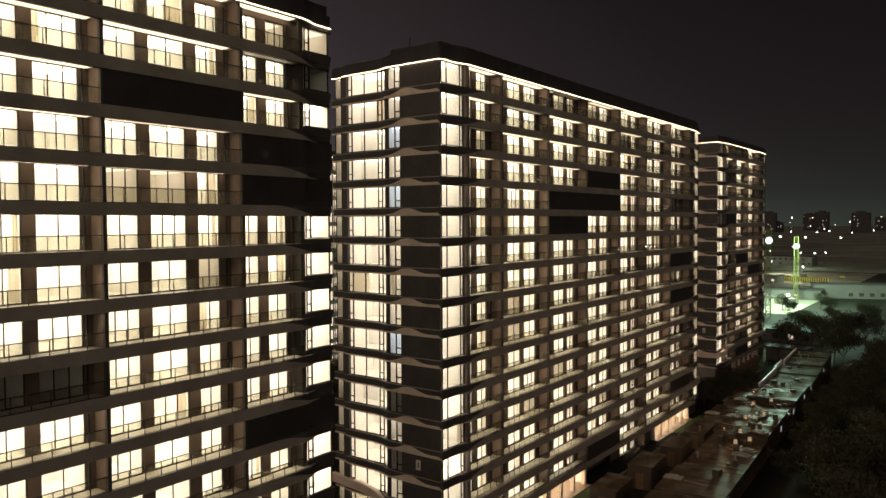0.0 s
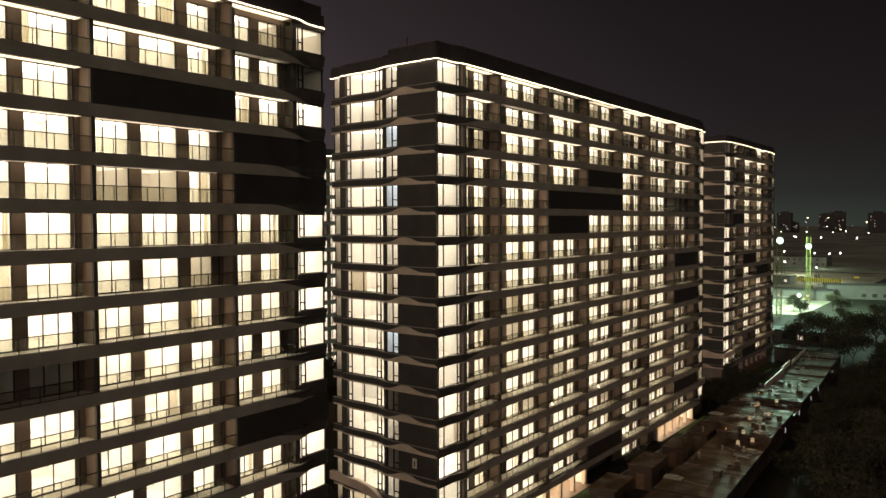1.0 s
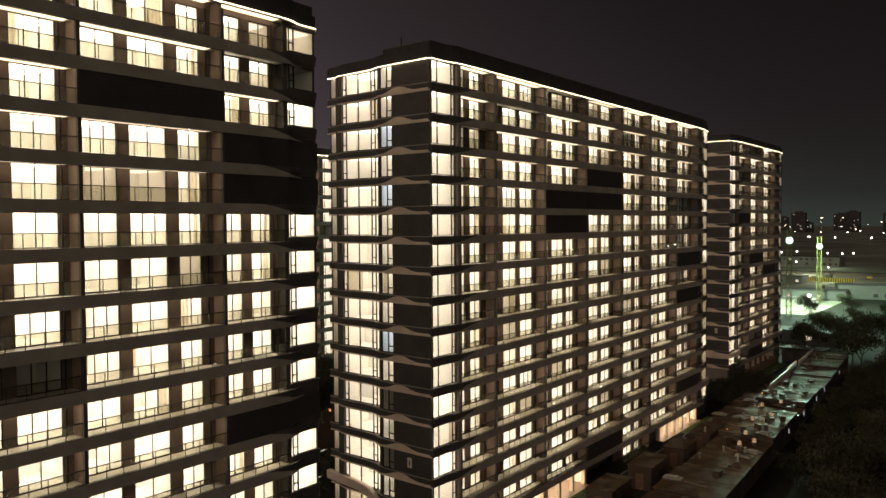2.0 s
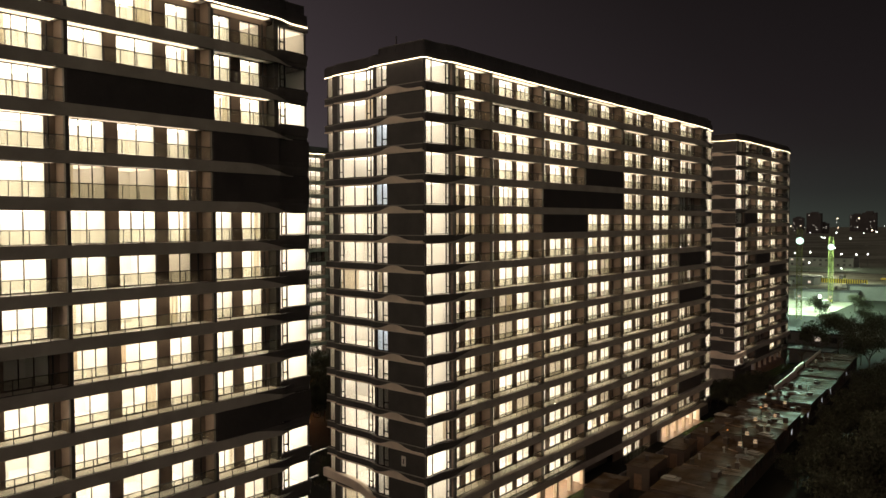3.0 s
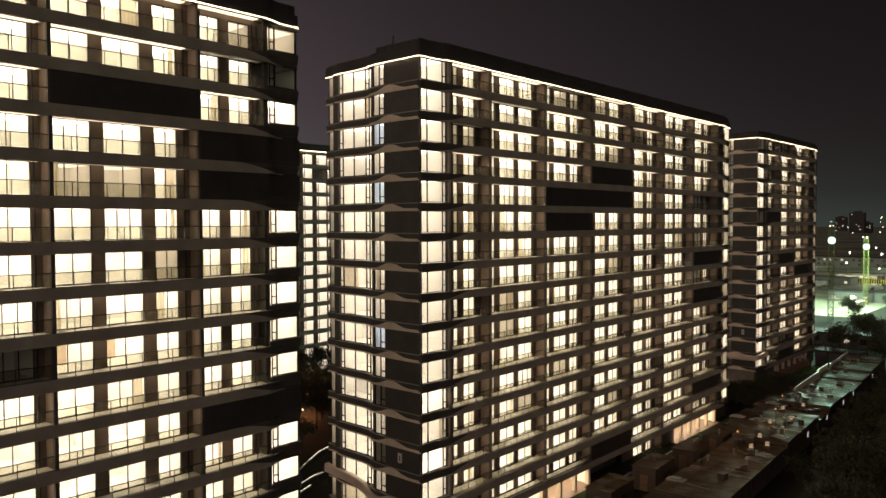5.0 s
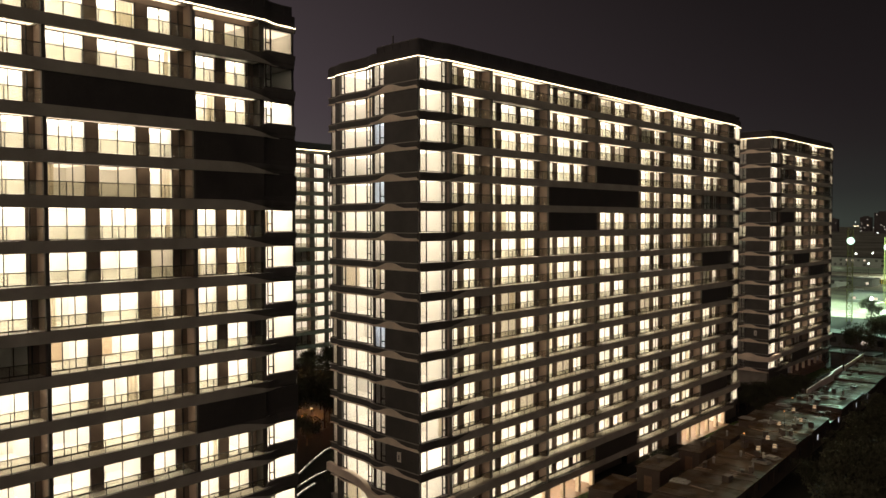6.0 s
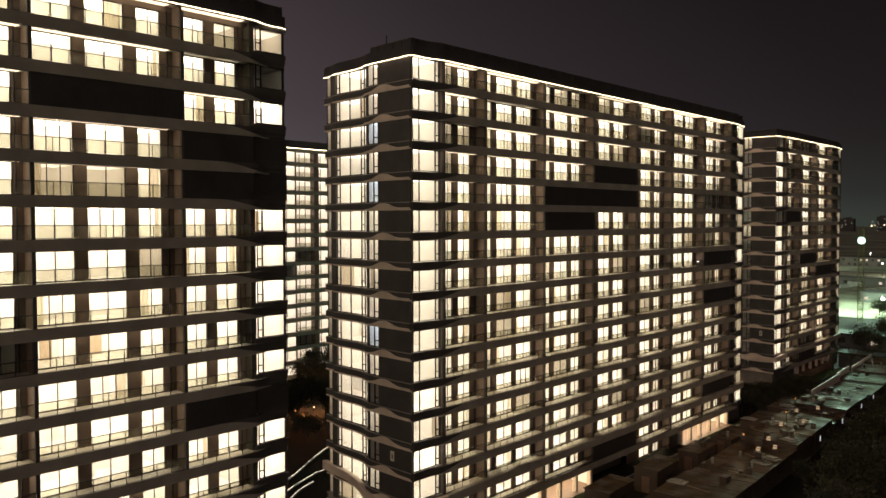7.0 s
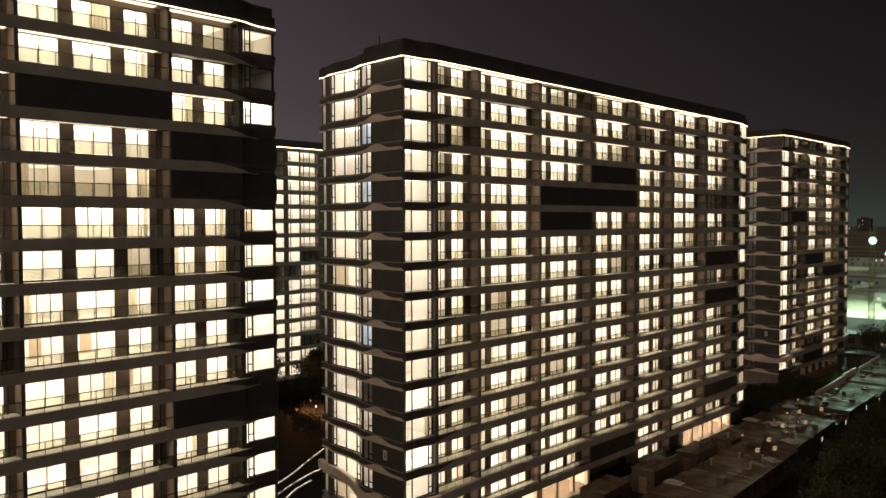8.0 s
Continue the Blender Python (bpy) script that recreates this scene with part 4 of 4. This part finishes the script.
def tree(x, y, kind, size=1.0):
    tr = place(tagged(new("tree"), "bare young tree by the lit path" if kind == 3 else "dark leafy tree at night", "tree", "trees"), (x, y, GZ))
    tr.rotation_euler, tr.scale = (0, 0, rt.uniform(0, 6.3)), (size, size, size * rt.uniform(0.9, 1.1))
    piece("trunk", KINDS[kind][0], tr)
    if KINDS[kind][1]:
        piece("crown", KINDS[kind][1], tr)


for i in range(70):
    yv = 62 + i * 2.2
    tree(-11.1 - 0.058 * (yv - 79) + rt.uniform(-3.0, 9.0), yv, rt.choice((0, 2, 2)), rt.uniform(0.7, 0.95))
for i in range(20):
    yv = 104 + i * 3.6
    tree(-18.0 - 0.058 * (yv - 79) + rt.uniform(-0.6, 1.6), yv, 2, rt.uniform(0.6, 0.78))
for i in range(26):
    yv = rt.uniform(110, 300)
    tree(-4.5 - 0.045 * (yv - 79) + rt.uniform(-5, 14), yv, rt.choice((0, 1)), rt.uniform(1.0, 1.7))
for x, y, kd, sz in ((-41.6, 208.1, 0, 1), (-37.3, 214.4, 1, 0.9), (-32.9, 223.5, 0, 1.1), (-42.8, 249.5, 1, 1), (-47.8, 260.5, 0, 1.2), (-36.7, 256.5, 1, 1.1), (-52.7, 272.3, 2, 1.2), (-42.7, 280.9, 0, 1.2), (-31.5, 277.9, 1, 1.2),
                     (-58.7, 294.6, 0, 1.2), (-46.9, 303.1, 1, 1.1), (-36.0, 298.4, 0, 1.2), (-64.9, 312.1, 0, 1.3), (-53.2, 320.6, 1, 1.2), (-30.0, 239.9, 0, 1.2), (-26.8, 228.7, 1, 1.0), (-30.3, 202.9, 0, 1.0), (-26.9, 193.3, 1, 0.9), (-41.4, 195.9, 3, 1), (-43.7, 190.4, 3, 0.9), (-39.1, 201.4, 3, 1.1)):
    tree(x, y, kd, sz * (0.55 if y > 236 else 1.0))
for i in range(18):
    tree(rt.uniform(-45, -37), rt.uniform(139, 160), 2, rt.uniform(0.4, 0.62))
for i in range(44):
    tree(rt.uniform(-118, -82), rt.uniform(68, 116), rt.choice((0, 1, 2)), rt.uniform(0.6, 0.95))
for x, y in ((-66.4, 69.2), (-63.6, 65.9), (-69.2, 72.4), (-71.8, 77.7), (-62.2, 71.8)):
    tree(x, y, 2, 0.6)


# ---- garden between the blocks ----
def light_strip(points, label):
    st = tagged(new("path_light_strip"), label, "light strip", "path lights")
    piece("kerb", Shape().sweep(smooth_path(points), [(0.12, 0.0), (0.12, 0.14), (-0.12, 0.14), (-0.12, 0.0)]).mesh("kerb", CONCRETE), st, (0, 0, GZ))
    fine = smooth_path(points, 4)
    for i in range(0, len(fine) - 4, 4):
        if rt.random() < 0.15:
            continue
        piece("strip", Shape().sweep(fine[i:i + 4], [(0.02, 0.145), (0.02, 0.18), (-0.02, 0.18), (-0.02, 0.145)]).mesh("strip", PATHLIGHT), st, (0, 0, GZ))


light_strip([(-70.0, 60.4), (-72.9, 66.1), (-75.8, 70.2), (-77.9, 73.8), (-79.7, 76.8), (-80.1, 80.4)], "curved line of light along a garden path")
light_strip([(-67.1, 59.1), (-69.3, 63.2), (-70.7, 66.6), (-71.4, 68.5), (-71.5, 71.1)], "curved line of light along a garden path")
light_strip([(-64.6, 58.4), (-67.2, 62.0), (-68.2, 64.3), (-68.7, 65.7)], "short curved line of light along a garden path")
for i in range(14):
    x, y = rt.uniform(-106, -93), rt.uniform(81, 97)
    ln = place(tagged(new("garden_lantern"), "small orange lantern on a low post", "lantern", "garden lanterns"), (x, y, GZ))
    piece("post", shared("lpost", lambda: Shape().tube((0, 0, 0), (0, 0, 1.1), 0.04, 6).mesh("post", FRAME)), ln)
    piece("shade", shared("lshade", lambda: Shape().tube((0, 0, 1.1), (0, 0, 1.45), 0.14, 8, 0.2).mesh("shade", ORANGE)), ln)

gl = bpy.data.lights.new("garden_light", "POINT")
gl.energy, gl.color, gl.shadow_soft_size = 1800, (1.0, 0.38, 0.14), 0.2
new("garden_lantern_glow", gl).location = (-98.5, 88.5, GZ + 2.6)
for x, y in ((-68.5, 69.6), (-98.8, 89.0)):
    bl = place(tagged(new("bollard_light"), "low dark bollard with a warm lit top among shrubs", "bollard light", "garden lights"), (x, y, GZ))
    piece("post", shared("bpost", lambda: Shape().tube((0, 0, 0), (0, 0, 0.75), 0.07, 8).mesh("post", FRAME)), bl)
    piece("lens", shared("blens", lambda: Shape().tube((0, 0, 0.75), (0, 0, 0.98), 0.09, 8).mesh("lens", glow("warm_bollard_light", (1.0, 0.85, 0.42), 9.0))), bl)
    piece("cap", shared("bcap", lambda: Shape().tube((0, 0, 0.98), (0, 0, 1.02), 0.1, 8).mesh("cap", FRAME)), bl)

# ---- construction site with floodlit cranes ----
def light_mast(x, y, h, turn):
    """A lattice mast that carries a round cluster of floodlights."""
    cr = place(tagged(new("floodlight_mast"), "yellow-green lattice mast with a bright greenish floodlight", "light mast", "floodlight masts"), (x, y, GZ))
    cr.rotation_euler = (0, 0, turn)
    s, a = Shape(), 0.8
    top = h + 4
    for sx in (-a, a):
        for sy in (-a, a):
            s.tube((sx, sy, 0), (sx, sy, top), 0.12, 5)
    n = int(top / 2)
    for i in range(n):
        z0, z1 = top * i / n, top * (i + 1) / n
        for p, q in (((-a, -a), (a, -a)), ((a, -a), (a, a)), ((a, a), (-a, a)), ((-a, a), (-a, -a))):
            p, q = (p, q) if i % 2 else (q, p)
            s.tube((*p, z0), (*q, z1), 0.07, 4)
            s.tube((*p, z1), (*q, z1), 0.06, 4)
    piece("tower", s.mesh("tower", STEEL), cr)
    rack = piece("lamp_rack", Shape().tube((0, -1.0, h), (0, -1.1, h), 1.3, 24).mesh("lamp_rack", FRAME), cr)
    spots = [(0, 0)] + [(0.48 * math.cos(i * math.pi / 3), 0.48 * math.sin(i * math.pi / 3)) for i in range(6)] + [(0.95 * math.cos(i * math.pi / 6), 0.95 * math.sin(i * math.pi / 6)) for i in range(12)]
    for u, v in spots:
        piece("lens", shared("lens", lambda: Shape().tube((0, 0, 0), (0, -0.12, 0), 0.27, 14).mesh("lens", FLOOD)), rack, (u, -1.12, h + v))
    return cr


light_mast(-64.6, 287.8, 27.0, 0.3)
light_mast(-67.7, 350.0, 23.2, 0.27)
fl = bpy.data.lights.new("floodlight", "SPOT")
fl.energy, fl.color, fl.shadow_soft_size, fl.spot_size, fl.spot_blend = 30000, (0.42, 1.0, 0.64), 0.6, radians(78), 0.7
new("floodlight_beam", fl).matrix_world = look((-64.2, 285.4, 23.4), (-34, 178, 0))
fl = bpy.data.lights.new("floodlight", "POINT")
fl.energy, fl.color, fl.shadow_soft_size = 300000, (0.62, 1.0, 0.72), 0.6
new("floodlight_beam", fl).location = (-67.0, 322.0, 22.0)
# fill light added where no mast stands, for the trees and far roofs
fl = bpy.data.lights.new("floodlight", "POINT")
fl.energy, fl.color, fl.shadow_soft_size = 16000, (0.60, 1.0, 0.68), 0.6
new("floodlight_beam", fl).location = (-56.0, 242.0, 17.0)
tagged(new("site_ground", Shape().box(-190, -60, 300, 560, GZ, GZ + 0.05).mesh("site_ground", SITE)), "pale bare ground of a building site", "ground", kind="structure")

# far sheet, paler than the near ground to stand in for haze
tagged(new("open_land", Shape().face([(-1400, 566, GZ + 0.04), (900, 566, GZ + 0.04), (900, 4850, GZ + 0.04), (-1400, 4850, GZ + 0.04)]).mesh("open_land", HAZED_LAND)), "open land and streets far off, paled to imitate haze", "land", kind="structure")

# striped hoarding, site buildings and road beyond
hoard = place(tagged(new("striped_hoarding"), "yellow and black striped site hoarding", "hoarding"), (-150, 478, GZ))
hoard.rotation_euler = (0, 0, -0.15)
for i in range(128):
    piece("stripe_panel", shared(("stripe", i % 2), lambda: Shape().lattice(0, 0.3, [0, 0.6], [0, 2.4], lambda a, b: True).mesh("stripe_panel", YELLOW if i % 2 else BLACK)), hoard, (0.6 * i, 0, 0)).rotation_euler = (0, 0, -math.pi / 2)


def low_block(x, y, w, d, h, turn, lit, label):
    b = place(tagged(new("site_building"), label, "building", "site buildings"), (x, y, GZ))
    b.rotation_euler = (0, 0, turn)
    piece("wall", Shape().box(-w / 2, w / 2, -d / 2, d / 2, 0, h).mesh("wall", GRIME), b)
    piece("roof", Shape().box(-w / 2 - 0.4, w / 2 + 0.4, -d / 2 - 0.4, d / 2 + 0.4, h, h + 0.4).mesh("roof", ROOF), b)
    n, r = int(w / 4), random.Random(int(x * 7 + y))
    for k in range(int(h / 3.2)):
        for i in range(n):
            if r.random() < 0.3:
                continue
            win = piece("window", shared("lowwin", lambda: Shape().box(-0.9, 0.9, -0.06, 0.0, 0, 1.5).mesh("window", FRAME)), b, (-w / 2 + 2 + i * w / n, -d / 2, 1.0 + 3.2 * k))
            if r.random() < lit:
                piece("pane", shared("lowpane", lambda: Shape().box(-0.75, 0.75, -0.08, -0.065, 0.12, 1.38).mesh("pane", glow("distant_lit_pane", (1.0, 0.85, 0.66), 0.7))), win)


low_block(-165, 640, 110, 14, 6.6, -0.1, 0.1, "long low building under street light far off")
low_block(-110, 452, 30, 10, 4, -0.12, 0.2, "low site office behind the hoarding")
low_block(-44, 382, 46, 8, 6, 0.35, 0.1, "unfinished concrete structure on the site")
low_block(-72, 364, 24, 10, 4, 0.1, 0.3, "low site office with a pale roof")
low_block(-49, 233, 20, 7, 3.2, -0.1, 0.1, "low pale-roofed shed by the trees")
low_block(-40, 200, 9, 5, 3.0, -0.13, 0.0, "small pale cabin under the floodlight")


# things standing about on the site
CRATE = [HUT, CONCRETE, GRIME, YELLOW]
ro = random.Random(31)
for i in range(26):
    x, y = ro.uniform(-165, -66), ro.uniform(312, 536)
    a, e, c = ro.choice(((6.0, 2.4, 2.6), (2.5, 1.2, 1.0), (12.0, 0.4, 1.1), (3.5, 2.0, 1.4), (9.0, 0.5, 1.6)))
    ob = place(tagged(new("site_stack"), "long low concrete barrier on the site" if e < 1 else "stacked material or container on the site", "site stack", "site stacks"), (x, y, GZ + 0.05))
    ob.rotation_euler = (0, 0, ro.choice((0.0, 0.0, 0.3, 1.5)) + ro.uniform(-0.15, 0.15))
    mat = ro.choice(CRATE)
    piece("body", Shape().box(-a / 2, a / 2, -e / 2, e / 2, 0, c).mesh("body", mat), ob)
    piece("cap", Shape().box(-a / 2 - 0.05, a / 2 + 0.05, -e / 2 - 0.05, e / 2 + 0.05, c, c + 0.12).mesh("cap", CONCRETE), ob)


def street_lamp(x, y, h, size, mat):
    lp = place(tagged(new("street_lamp"), "distant street lamp with a glowing head", "street lamp", "street lamps"), (x, y, GZ))
    piece("pole", shared(("pole", h), lambda: Shape().tube((0, 0, 0), (0, 0, h), 0.12, 5, 0.08).mesh("pole", FRAME)), lp)
    piece("head", shared(("head", size, mat.name), lambda: Shape().tube((0, 0, -size / 2), (0, 0, size / 2), size * 0.5, 8, size * 0.5).mesh("head", mat)), lp, (0, 0, h))


COOL = glow("cool_street_light", (0.95, 1.0, 0.92), 6.0)
WARM = glow("warm_street_light", (1.0, 0.78, 0.5), 6.0)
COOL.cycles.emission_sampling = WARM.cycles.emission_sampling = "NONE"
for x, y in ((-272, 1284), (-374, 1864), (-232, 1257), (-309, 1793), (-182, 1237)):
    street_lamp(x, y, 9, 1.9, COOL)
for x, y in ((-158, 798), (-123, 649), (-112, 644), (-107, 659), (-150, 672), (-157, 654)):
    street_lamp(x, y, 9, 1.0, COOL)
street_lamp(-58.5, 290, 8, 0.9, COOL)
street_lamp(-112, 505, 9, 0.8, COOL)
street_lamp(-84, 452, 9, 0.7, COOL)
rl = random.Random(5)
for i in range(52):
    y = rl.uniform(900, 3900)
    x = y * rl.uniform(-0.30, 0.10)
    street_lamp(round(x, 1), round(y, 1), rl.choice((9, 12, 16, 22, 30, 40)), rl.choice((1.0, 1.3, 1.8, 2.4)) * (0.5 + y / 4000), WARM if rl.random() < 0.4 else COOL)
STREET = glow("bright_street_light", (1.0, 0.97, 0.88), 90.0)
STREET.cycles.emission_sampling = "NONE"
for i in range(44):
    y = rl.uniform(380, 1500)
    street_lamp(round(max(y * rl.uniform(0.38, 0.95) - 91, y * 0.12), 1), round(y, 1), rl.choice((8, 12, 16)), round(0.3 + y / 2000, 1), STREET)
for i in range(9):
    y = rl.uniform(2200, 3200)
    w = rl.uniform(25, 45)
    tw = place(tagged(new("tower_block"), "dark distant tower block silhouette", "building", "distant towers"), (y * rl.uniform(-0.28, -0.05), y, GZ))
    h = rl.uniform(22, 60)
    piece("wall", Shape().box(-w / 2, w / 2, -10, 10, 0, h).mesh("wall", ROOF), tw)
    piece("roof", Shape().box(-w / 4, w / 4, -6, 6, h, h + 4).mesh("roof", ROOF), tw)
    for _ in range(5):
        piece("window", shared("towerwin", lambda: Shape().box(-1.3, 1.3, -0.1, 0.0, 0, 1.7).mesh("window", glow("far_lit_window", (1.0, 0.93, 0.78), 0.55))), tw, (rl.uniform(-w / 2 + 2, w / 2 - 2), -10, rl.uniform(8, h - 4)))
for x, y, power in ((-112, 600, 9000), (-165, 605, 9000), (-112, 520, 30000), (-84, 470, 22000)):
    sl = bpy.data.lights.new("street_light", "POINT")
    sl.energy, sl.color, sl.shadow_soft_size = power, (0.86, 1.0, 0.72), 0.5
    new("street_light_beam", sl).location = (x, y, 7.0)


# ---- ladders left on balconies ----
def stepladder(x, y, z, turn):
    ld = place(tagged(new("stepladder"), "small red-brown folding stepladder on a balcony", "stepladder", "stepladders"), (x, y, z))
    ld.rotation_euler = (0, 0, turn)
    for sx in (-0.22, 0.22):
        piece("front_leg", Shape().tube((sx, -0.3, 0), (sx * 0.7, 0, 1.45), 0.025, 5).mesh("front_leg", DOOR), ld)
        piece("rear_leg", Shape().tube((sx, 0.35, 0), (sx * 0.7, 0.02, 1.45), 0.02, 5).mesh("rear_leg", DOOR), ld)
    for i in range(4):
        zz = 0.3 + 0.32 * i
        piece("step", Shape().box(-0.2 + 0.01 * i, 0.2 - 0.01 * i, -0.32 + zz * 0.2, -0.2 + zz * 0.2, zz, zz + 0.03).mesh("step", DOOR), ld)


for y, k, turn in ((109.1, 12, 0.3), (108.6, 13, 1.2), (119.6, 12, 0.2), (129.0, 13, 0.9)):
    stepladder(XB - 0.75, y, 46.87 - STOREY * k + 0.002, turn)
